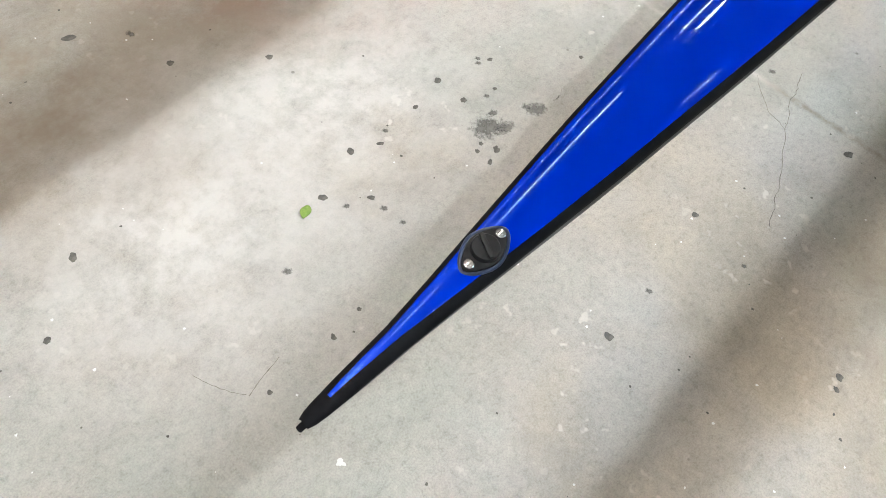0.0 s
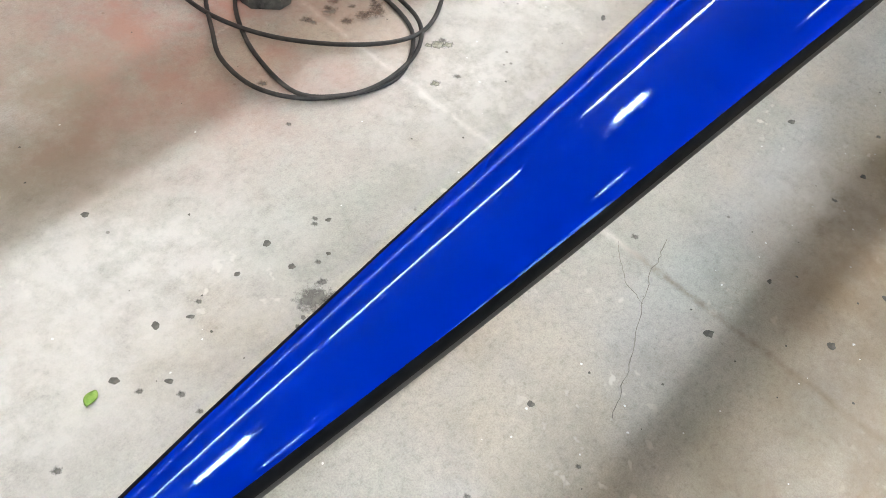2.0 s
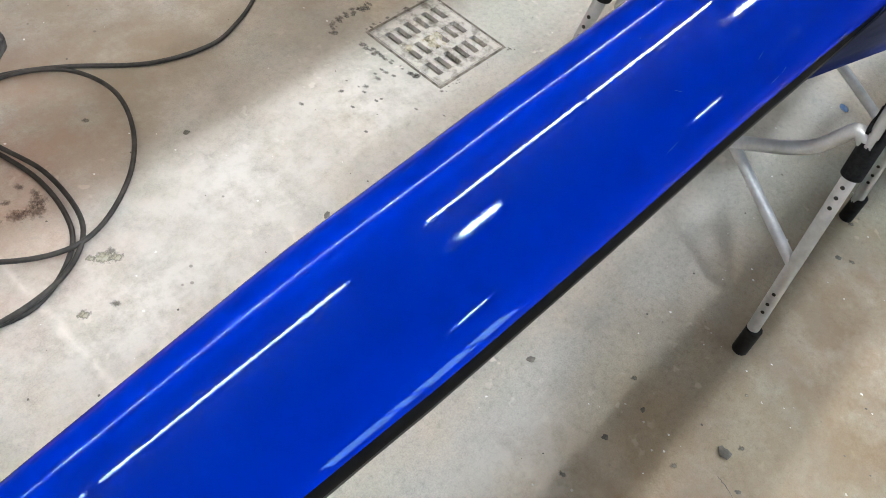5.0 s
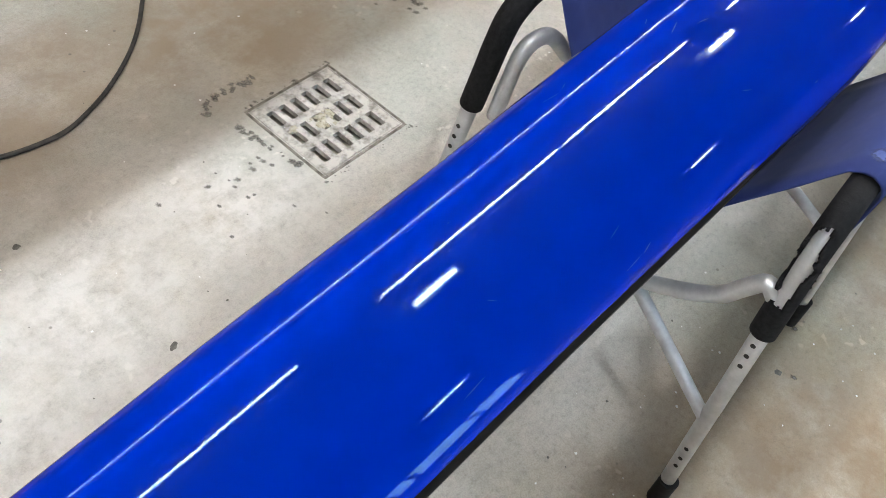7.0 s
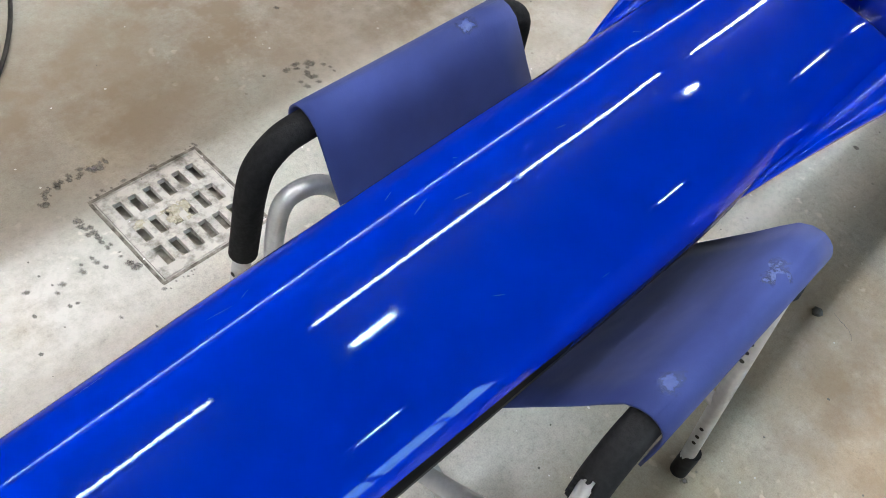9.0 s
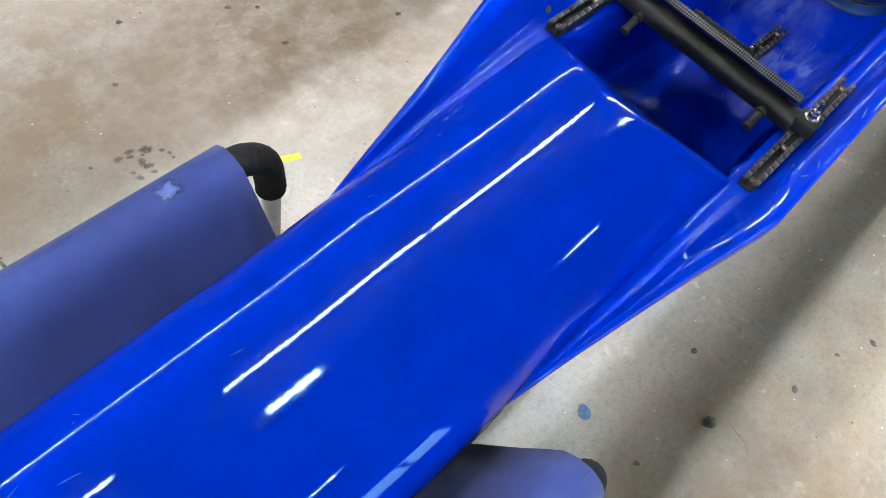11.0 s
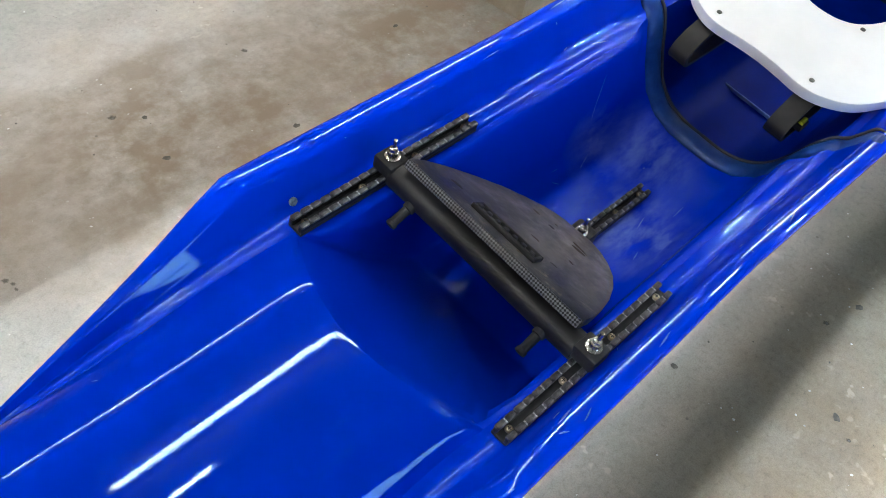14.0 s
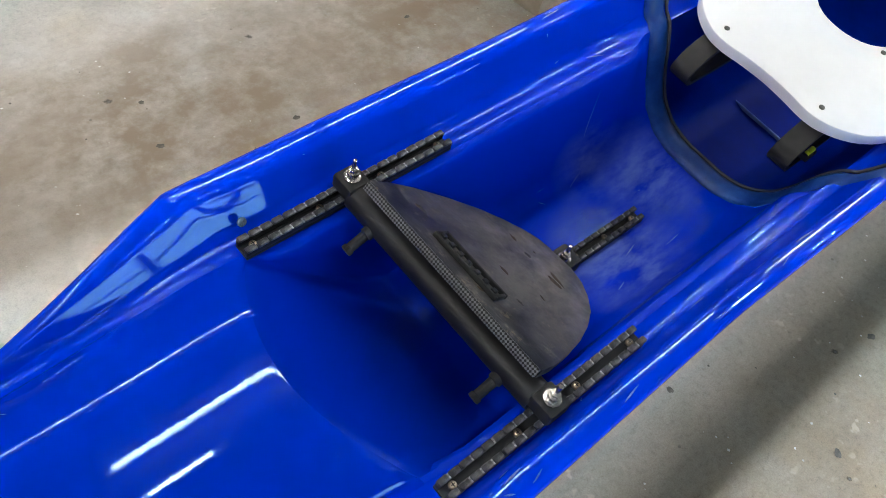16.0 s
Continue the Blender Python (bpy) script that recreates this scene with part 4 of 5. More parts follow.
# ---------------------------------------------------------------- sling stands
def sling_stand(x, y, label):
    st = empty("sling_stand", pose(x, y, 0), label, "kayak stand", "kayak stands")
    L, H, W = 0.206, 0.617, 0.218

    def leg(sx, sy):
        far = L - 0.028 if sx > 0 > sy else L          # one bar is bent a little shorter
        return [(sx * (far - 0.09), sy * W, H), (sx * (far - 0.06), sy * W, H), (sx * (far - 0.03), sy * (W + 0.001), H - 0.006), (sx * (far - 0.005), sy * (W + 0.003), H - 0.03), (sx * (far + 0.004), sy * (W + 0.006), H - 0.07)]

    for sy in (-1, 1):
        foot = L + 0.032
        frame_pts = [(-foot, sy * (W + 0.057), 0.03)] + leg(-1, sy)[::-1] + leg(1, sy) + [(foot, sy * (W + 0.057), 0.03)]
        part("tube_frame", pipe(frame_pts, 0.0115, 14), ALU, st, "bare aluminium tube with adjustment holes")
        for sx in (-1, 1):
            top = Vector(leg(sx, sy)[-1])
            bot = Vector((sx * foot, sy * (W + 0.057), 0.03))
            low = top.lerp(bot, 0.235 if sx < 0 > sy else 0.2 if sx < 0 else 0.06 if sy < 0 else 0.02)
            foam = pipe(leg(sx, sy) + [tuple(top.lerp(low, 0.35)), tuple(top.lerp(low, 0.7)), tuple(low)], 0.0168, 40 if sx < 0 > sy else 18, 16 if sx < 0 > sy else 5)
            torn = sx < 0 and sy < 0
            if torn:
                # the foam is ripped open along its outer upper side
                gone = []
                for f in foam.faces:
                    c = f.calc_center_median()
                    down = (H - 0.02 - c.z) / 0.13
                    axis = Vector((-(L + 0.002), sy * (W + 0.006 + 0.05 * max(0.0, down) * 0.2), c.z))
                    out = (c - axis).normalized()
                    rag = 0.5 * noise.noise(c * 45) + 0.25 * noise.noise(c * 130)
                    if out.dot(Vector((-0.75, 0.62, 0.25)).normalized()) > 0.35 + rag + 1.6 * abs(down - 0.36) ** 1.5:
                        gone.append(f)
                bmesh.ops.delete(foam, geom=gone, context="FACES")
            sleeve = part("foam_sleeve", foam, FOAM, st, "torn black foam sleeve baring the tube" if torn else "worn black foam sleeve")
            if torn:
                sleeve.modifiers.new("thickness", "SOLIDIFY").thickness = 0.005
            part("foot_cap", pipe([tuple(bot + Vector((0, 0, 0.035))), (bot.x, bot.y + sy * 0.003, 0.0)], 0.015, 14), RUBBER, st)
            for f in (0.27, 0.31, 0.35, 0.74, 0.79, 0.83):
                p = top.lerp(bot, f)
                part("hole", lathe([(0.0035, 0), (0.0035, 0.0008)], 10, Matrix.Translation(p + Vector((-0.0113, 0, 0))) @ Matrix.Rotation(radians(-90), 4, "Y")), PIT, st)
            part("brace", pipe([tuple(top.lerp(bot, 0.62)), (sx * (L - 0.02), sy * 0.04, 0.345), (sx * (L - 0.02), -sy * 0.05, 0.40)], 0.0095, 12), ALU, st)
            hip = top.lerp(bot, 0.16)
            if sy < 0:
                arm = [(hip.x, sy * 0.222, 0.48), (hip.x, sy * 0.205, 0.492), (hip.x, sy * 0.19, 0.468), (hip.x, sy * 0.17, 0.43), (hip.x, sy * 0.13, 0.395), (hip.x, sy * 0.07, 0.358), (hip.x, 0.0, 0.315)]
            else:
                arm = [(hip.x + 0.018, sy * 0.205, 0.43), (hip.x + 0.018, sy * 0.2, 0.50), (hip.x - sx * 0.024, sy * 0.195, 0.548), (hip.x - sx * 0.045, sy * 0.19, 0.562), (hip.x - sx * 0.075, sy * 0.186, 0.55), (hip.x - sx * 0.11, sy * 0.175, 0.51)]
            if sx < 0 or sy < 0:
                part("cross_arm", pipe(arm, 0.011, 14, 5), ALU, st, "bent aluminium cross arm")
    # the sling: over one bar, down under the hull and up over the other
    prof = []
    for k in range(9):
        a = math.pi * (0.0 + k / 8 * 0.5) 
        prof.append((W + 0.0205 * math.cos(a), H + 0.0205 * math.sin(a)))
    prof = [(W + 0.018, H - 0.05), (W + 0.02, H - 0.02)] + prof
    prof += [(W - 0.02, H + 0.012), (W - 0.05, H - 0.035), (W - 0.09, H - 0.095), (W - 0.13, H - 0.155), (0.05, H - 0.205), (0.0, H - 0.22)]
    line = [(y_, z_) for y_, z_ in prof] + [(-y_, z_) for y_, z_ in prof[-2::-1]]
    line = [(v.x, v.y) for v in glide([(a, b, 0) for a, b in line], 2)]
    vs, n = [], 9
    for i, (y_, z_) in enumerate(line):
        out = abs(y_) / W
        for k in range(n):
            u = -1 + 2 * k / (n - 1)
            half = 0.155 + 0.02 * (1 - out) * 0.6
            vs.append((u * (half - (0.008 if u < 0 else 0.0)), y_, z_ + 0.004 * math.cos(3 * u) * (1 - out)))
    bm = sheet(vs, [(i * n + k, i * n + k + 1, (i + 1) * n + k + 1, (i + 1) * n + k) for i in range(len(line) - 1) for k in range(n - 1)])
    me = mesh_of(bm, "sling")
    ob = part("sling", me, CANVAS, st, "faded blue canvas sling", sharp=0)
    mod = ob.modifiers.new("thickness", "SOLIDIFY")
    mod.thickness = 0.003
    # chalky rubbed patches where the cloth goes over the bars
    for px, sy, rr in ((-0.108, -1, 0.021), (0.07, -1, 0.024), (0.08, 1, 0.019), (0.05, -1, 0.008)):
        vs = []
        for k in range(20):
            th = 2 * math.pi * k / 20
            q = rr * (1 + 0.9 * noise.noise(Vector((math.cos(th) * 1.4 + px * 50, math.sin(th) * 1.4, sy))))
            turn = 0.32 + 0.75 * q * math.sin(th) / 0.021
            vs.append((px + q * math.cos(th), sy * (W - 0.0248 * math.sin(turn)), H + 0.0255 * math.cos(turn)))
        mid = (px, sy * (W - 0.0248 * math.sin(0.32)), H + 0.0255 * math.cos(0.32))
        part("rubbed_patch", sheet([mid] + vs, [(0, 1 + k, 1 + (k + 1) % 20) for k in range(20)]), CHALK, ob, "pale rubbed patch")
    return st


stand = sling_stand(2.265, 0.015, "folding aluminium kayak stand with a faded blue canvas sling")
copy_thing(stand, pose(4.75, 0.015, 0))

# ---------------------------------------------------------------- drain grate
a, b, c, d = DRAIN
grate = empty("drain_grate", pose((a + b) / 2, (c + d) / 2, 0), "dirty square floor drain grate with three rows of slots", "drain grate")
gw, gd = b - a, d - c


def grate_plate():
    """A cast plate with three rows of six slots through it."""
    xs, ys = [-gw / 2 + 0.007], [-gd / 2 + 0.007]
    for k in range(6):
        m0 = (k - 2.5) * 0.0305
        xs += [m0 - 0.0082, m0 + 0.0082]
    xs.append(gw / 2 - 0.007)
    for k in range(3):
        m0 = (k - 1) * 0.062
        ys += [m0 - 0.0215, m0 + 0.0215]
    ys.append(gd / 2 - 0.007)
    bm = bmesh.new()
    g = [[bm.verts.new((x, y, 0)) for y in ys] for x in xs]
    for i in range(len(xs) - 1):
        for j in range(len(ys) - 1):
            if not (i % 2 and j % 2):
                bm.faces.new((g[i][j], g[i + 1][j], g[i + 1][j + 1], g[i][j + 1]))
    edges = [e for e in bm.edges if e.is_boundary]
    ext = bmesh.ops.extrude_edge_only(bm, edges=edges)
    bmesh.ops.translate(bm, vec=(0, 0, -0.012), verts=[v for v in ext["geom"] if isinstance(v, bmesh.types.BMVert)])
    bmesh.ops.recalc_face_normals(bm, faces=bm.faces)
    return bm


part("slotted_plate", grate_plate(), GRATE, grate, smooth=False)
for sx, sy, at in ((gw - 0.002, 0.005, (0, gd / 2 - 0.0035, -0.01)), (gw - 0.002, 0.005, (0, -gd / 2 + 0.0035, -0.01)), (0.005, gd - 0.012, (gw / 2 - 0.0035, 0, -0.01)), (0.005, gd - 0.012, (-gw / 2 + 0.0035, 0, -0.01))):
    part("frame_bar", box(sx, sy, 0.02, at, 0.001), GRATE, grate)
part("pit", box(gw - 0.002, gd - 0.002, 0.02, (0, 0, -0.033)), speckled("silt in the drain", (0.19, 0.165, 0.13), (0.42, 0.38, 0.32), 40, 0.95, bumpy=0.5), grate)
SEAM_DIRT = speckled("black dirt seam", (0.07, 0.06, 0.048), (0.33, 0.3, 0.26), 60, 0.9, bumpy=0.3, spec=0.2)
for sx, sy, x, y in ((gw + 0.004, 0.0062, 0, gd / 2), (gw + 0.004, 0.0062, 0, -gd / 2), (0.0062, gd - 0.006, gw / 2, 0), (0.0062, gd - 0.006, -gw / 2, 0)):
    part("dirt_seam", box(sx, sy, 0.003, (x, y, -0.0008), 0.0006), SEAM_DIRT, grate)
gunk = bmesh.new()
random.seed(17)
for k in range(15):
    r_ = random.uniform(0.005, 0.0115)
    g_ = bmesh.ops.create_icosphere(gunk, subdivisions=3, radius=r_)["verts"]
    cx, cy = random.gauss(0, 0.02), random.gauss(0, 0.009)
    for v in g_:
        n_ = noise.noise(v.co * 120 + Vector((k, 0, 0))) + 0.6 * noise.noise(v.co * 330)
        v.co *= 1 + 0.5 * n_
        v.co = Vector((v.co.x + cx, v.co.y + cy, v.co.z * 0.3 - 0.0022 + 0.0015 * noise.noise(v.co * 400)))
tagged(part("dirt_clump", gunk, speckled("dried yellow dirt", (0.38, 0.34, 0.24), (0.6, 0.56, 0.46), 90, 0.95, bumpy=0.5), None), "dried yellowish dirt caked on the drain grate", "dirt").matrix_basis = pose((a + b) / 2 - 0.012, (c + d) / 2 + 0.002, 0)

# ---------------------------------------------------------------- machine, plug and cables
machine = empty("orange_machine", pose(1.215, 1.195, 0), "orange plastic workshop machine with rounded corners", "machine")


def loft(rings, caps=True):
    bm = bmesh.new()
    rr = [[bm.verts.new(p) for p in r] for r in rings]
    n = len(rr[0])
    for p, q in zip(rr, rr[1:]):
        for k in range(n):
            bm.faces.new((p[k], p[(k + 1) % n], q[(k + 1) % n], q[k]))
    if caps:
        bm.faces.new(rr[0][::-1])
        bm.faces.new(rr[-1])
    return bm


# footprint: a bowed end, a blunt corner and a long straight side
foot_line = [(-0.205, 0.16), (-0.218, 0.06), (-0.208, -0.03), (-0.178, -0.098), (-0.134, -0.146), (-0.11, -0.161), (-0.09, -0.163), (0.0, -0.15), (0.09, -0.136), (0.14, -0.124), (0.168, -0.1), (0.178, -0.06), (0.18, 0.05), (0.178, 0.15), (0.15, 0.18), (0.0, 0.185), (-0.17, 0.185)]
shell = [(v.x, v.y) for v in glide([(*p, 0) for p in foot_line + foot_line[:1]], 3)][:-1]
part("body", loft([[(x * k, y * k, z) for x, y in shell] for k, z in ((0.98, 0.004), (0.995, 0.008), (1.0, 0.018), (1.003, 0.052), (0.992, 0.0535), (0.992, 0.056), (1.004, 0.0575), (1.012, 0.2), (1.005, 0.38), (0.99, 0.42), (0.95, 0.445), (0.85, 0.456))]), ORANGE, machine, sharp=50)
part("skirt", loft([[(x * 0.93, y * 0.93, z) for x, y in shell] for z in (0.002, 0.02)]), RUBBER, machine)
part("lid", loft([[(x * k, y * k, z) for x, y in shell] for k, z in ((0.72, 0.455), (0.72, 0.468), (0.68, 0.474))]), GREYPL, machine)
for x, y in ((-0.15, 0.12), (-0.11, -0.12), (0.13, -0.09), (0.13, 0.13)):
    part("rubber_foot", lathe([(0.018, 0), (0.016, 0.012)], 16, Matrix.Translation((x, y, 0))), RUBBER, machine)

nozzle = empty("plastic_socket", pose(1.145, 0.956, 0, 0, 0, -42), "dusty dark plastic socket with a rectangular open top", "plug", "sockets round the machine")


def octo(wx, wy, cut, z):
    return [(wx, -wy + cut, z), (wx, wy - cut, z), (wx - cut, wy, z), (-wx + cut, wy, z), (-wx, wy - cut, z), (-wx, -wy + cut, z), (-wx + cut, -wy, z), (wx - cut, -wy, z)]


part("base", loft([octo(0.05, 0.042, 0.02, 0), octo(0.052, 0.044, 0.02, 0.006), octo(0.052, 0.044, 0.02, 0.03), octo(0.046, 0.038, 0.018, 0.036)]), GREYPL, nozzle)
part("shoulder", loft([octo(0.047, 0.039, 0.018, 0.036), octo(0.045, 0.036, 0.016, 0.05), octo(0.03, 0.019, 0.004, 0.07)]), GREYPL, nozzle)
part("socket", loft([octo(0.031, 0.018, 0.003, 0.062), octo(0.031, 0.018, 0.003, 0.106), octo(0.0275, 0.015, 0.002, 0.106), octo(0.026, 0.0135, 0.002, 0.068)]), GREYPL, nozzle)
for s in (-1, 1):
    part("rib", box(0.07, 0.004, 0.004, (0, s * 0.0365, 0.051), 0.001), GREYPL, nozzle)
copy_thing(nozzle, pose(1.425, 1.185, 0, 0, 0, -52))
copy_thing(nozzle, pose(0.895, 1.235, 0, 0, 0, -50))


def cable(pts, label, z=0.006, lift=0.0):
    line = [(x, y, z + lift * math.sin(math.pi * k / (len(pts) - 1))) for k, (x, y) in enumerate(pts)]
    return tagged(part("cable", pipe(line, 0.0047, 10, 7), CABLE, None, sharp=0), label, "cable", "cables on the floor")


cable([(1.16, 1.03), (1.24, 1.035), (1.29, 0.985), (1.33, 0.84), (1.315, 0.71), (1.26, 0.64), (1.17, 0.602), (1.07, 0.632), (1.0, 0.7), (1.01, 0.83), (1.055, 0.94), (1.105, 1.005), (1.14, 1.02), (1.15, 0.99)], "thin black rubber cable coiled on the concrete", 0.0055)
cable([(1.35, 1.14), (1.325, 1.05), (1.315, 0.95), (1.345, 0.83), (1.335, 0.71), (1.29, 0.645), (1.21, 0.61), (1.10, 0.61), (1.0, 0.665), (0.945, 0.75), (0.945, 0.85), (0.985, 0.93), (1.04, 1.02), (1.10, 1.075), (1.17, 1.075), (1.24, 1.045)], "thin black rubber cable looped on the concrete", 0.0155)
cable([(1.0, 1.10), (1.01, 0.96), (1.06, 0.84), (1.15, 0.735), (1.25, 0.668), (1.34, 0.664), (1.45, 0.73), (1.525, 0.825), (1.555, 0.93), (1.52, 1.025), (1.43, 1.075), (1.33, 1.07)], "thin black rubber cable looped over the others", 0.0165)
cable([(1.33, 1.11), (1.43, 1.092), (1.53, 1.045), (1.66, 0.96), (1.79, 0.932), (1.88, 0.955), (1.96, 0.995), (2.045, 1.055), (2.125, 1.135), (2.215, 1.25), (2.33, 1.45), (2.5, 1.7)], "thin black rubber cable trailing across the floor", 0.0056)

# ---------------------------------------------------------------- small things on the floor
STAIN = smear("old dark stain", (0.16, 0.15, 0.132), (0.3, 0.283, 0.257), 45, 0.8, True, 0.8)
DARKSPOT = speckled("dark spot", (0.085, 0.078, 0.067), (0.2, 0.185, 0.16), 60, 0.7)
random.seed(4)


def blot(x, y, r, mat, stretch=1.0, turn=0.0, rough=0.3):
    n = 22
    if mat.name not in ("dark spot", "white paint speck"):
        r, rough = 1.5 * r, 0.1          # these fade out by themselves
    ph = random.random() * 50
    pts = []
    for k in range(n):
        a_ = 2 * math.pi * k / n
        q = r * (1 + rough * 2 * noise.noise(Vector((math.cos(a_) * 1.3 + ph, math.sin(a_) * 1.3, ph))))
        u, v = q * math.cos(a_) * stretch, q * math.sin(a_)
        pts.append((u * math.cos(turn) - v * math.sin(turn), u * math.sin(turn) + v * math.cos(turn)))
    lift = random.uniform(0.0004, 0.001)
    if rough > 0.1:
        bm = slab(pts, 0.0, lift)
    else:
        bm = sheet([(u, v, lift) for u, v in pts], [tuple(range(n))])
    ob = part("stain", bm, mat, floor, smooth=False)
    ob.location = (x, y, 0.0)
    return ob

HAIR = speckled("hairline crack", (0.16, 0.145, 0.12), (0.34, 0.31, 0.27), 30, 0.9)
DUSTY = speckled("dusty crumb", (0.5, 0.48, 0.44), (0.72, 0.7, 0.66), 80, 0.9)
SPECK = material("white paint speck", (0.8, 0.8, 0.78), 0.6)
OCHRE = smear("yellowish spot", (0.33, 0.315, 0.235), (0.47, 0.45, 0.37), 60)
DUST = smear("brownish dust spot", (0.17, 0.115, 0.09), (0.3, 0.215, 0.175), 50, 0.9, True, 0.6)
DAMP = smear("faint dark stain", (0.19, 0.178, 0.152), (0.36, 0.335, 0.295), 38, 0.7, True, 0.6)


def ribbon(points, width, mat, name="crack", wobble=0.004):
    """A thin uneven line on the concrete."""
    pts = glide([(x, y, 0) for x, y in points], 10)
    vs, fs = [], []
    for k, p in enumerate(pts):
        d = (pts[min(k + 1, len(pts) - 1)] - pts[max(k - 1, 0)]).normalized()
        side = Vector((-d.y, d.x, 0))
        p = p + side * wobble * noise.noise(p * 37) + side * wobble * 0.5 * noise.noise(p * 150)
        w = width * (0.35 + 0.9 * abs(noise.noise(p * 55 + Vector((3, 1, 2)))))
        vs += [tuple(p + side * w + Vector((0, 0, 0.0007))), tuple(p - side * w + Vector((0, 0, 0.0007)))]
        if k:
            fs.append((2 * k - 2, 2 * k - 1, 2 * k + 1, 2 * k))
    return part(name, sheet(vs, fs), mat, floor, smooth=False)


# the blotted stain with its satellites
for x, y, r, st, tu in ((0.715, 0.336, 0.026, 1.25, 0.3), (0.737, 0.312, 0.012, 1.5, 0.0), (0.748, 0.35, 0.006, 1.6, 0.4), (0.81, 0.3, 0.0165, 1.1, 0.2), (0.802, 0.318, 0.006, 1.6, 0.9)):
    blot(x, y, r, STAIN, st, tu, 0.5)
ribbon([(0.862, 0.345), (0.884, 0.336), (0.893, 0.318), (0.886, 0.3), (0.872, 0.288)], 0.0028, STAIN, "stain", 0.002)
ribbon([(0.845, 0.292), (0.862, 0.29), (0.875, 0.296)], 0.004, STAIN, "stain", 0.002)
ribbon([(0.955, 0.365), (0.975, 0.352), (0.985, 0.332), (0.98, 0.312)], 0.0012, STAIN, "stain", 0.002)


def drops(spots):
    """Dark drops and pits: place and size."""
    for x, y, r in spots:
        blot(x, y, r * 0.00095, (DARKSPOT, STAIN)[r % 2], random.uniform(0.9, 1.5), random.uniform(0, 3), 0.24)


drops(((0.769, 0.384, 5), (0.793, 0.384, 4), (0.818, 0.446, 5), (0.841, 0.437, 4), (0.826, 0.455, 5), (0.973, 0.322, 4), (0.58, 0.454, 5), (0.554, 0.44, 4), (0.506, 0.462, 6), (0.657, 0.453, 4)))
drops(((0.729, 0.467, 4), (0.661, 0.283, 4), (0.69, 0.293, 6), (0.663, 0.313, 4), (0.731, 0.405, 6), (0.68, 0.32, 4), (0.463, 0.344, 7), (0.423, 0.389, 5), (0.464, 0.372, 4), (0.407, 0.427, 6), (0.466, 0.303, 5)))
drops(((0.274, 0.366, 7), (0.065, 0.608, 6), (0.247, 0.236, 4), (0.306, 0.242, 4), (0.124, 0.238, 4), (-0.041, 0.519, 6), (0.541, -0.06, 6), (0.803, -0.145, 5), (0.651, -0.058, 5), (0.83, -0.032, 6)))
drops(((0.739, -0.359, 6), (0.718, -0.365, 4), (1.151, -0.162, 6), (1.22, 0.045, 7), (0.551, 0.712, 6), (0.408, 0.919, 7), (0.415, 0.818, 6), (0.324, 0.982, 8), (1.853, -0.364, 5), (1.695, -0.187, 6)))
drops(((1.825, -0.158, 5), (1.786, -0.204, 4), (1.717, -0.009, 6), (1.668, 0.446, 6), (1.78, -0.399, 4), (1.288, -0.324, 8), (1.147, -0.161, 6), (1.454, -0.351, 6), (1.605, -0.508, 7), (1.441, -0.54, 6)))
drops(((1.739, -0.296, 5), (1.591, -0.174, 5), (1.324, -0.181, 4), (1.601, 0.767, 6), (1.477, 0.906, 7), (0.938, 0.651, 5), (0.732, 0.468, 6), (2.384, -0.301, 6), (2.493, -0.278, 7), (2.396, -0.325, 5)))
drops(((2.705, 1.009, 7), (2.822, 1.164, 6), (3.075, -0.172, 6), (2.823, -0.219, 5), (3.145, -0.342, 6), (3.347, -0.402, 6), (3.27, -0.363, 5), (3.781, -0.246, 7), (3.056, 0.896, 6), (3.033, 1.065, 7)))
drops(((3.324, 0.814, 6), (3.087, 1.026, 6), (3.388, 1.089, 7), (3.461, -0.102, 6), (3.744, 0.953, 6), (3.872, -0.274, 6), (3.602, -0.365, 6), (3.576, -0.401, 5)))


def specks(name, count, mat, seed, area=None):
    """Countless tiny flat specks, joined into one sheet."""
    random.seed(seed)
    vs, fs = [], []
    for k in range(count):
        x, y = random.uniform(-0.2, 4.2), random.choice((random.uniform(0.1, 1.6), random.uniform(-0.8, 0.0)))
        if area:
            x, y = random.uniform(area[0], area[1]), random.uniform(area[2], area[3])
        r, n = random.uniform(0.0009, 0.0027), 9
        fs.append(tuple(len(vs) + q for q in range(n)))
        for q in range(n):
            a_ = 2 * math.pi * q / n
            rr = r * random.uniform(0.6, 1.25)
            vs.append((x + rr * math.cos(a_), y + rr * math.sin(a_), 0.0008))
    me = bpy.data.meshes.new(name)
    me.from_pydata(vs, [], fs)
    ob = part(name, me, mat, floor, smooth=False)
    return tagged(ob, "", "", "", "stuff")


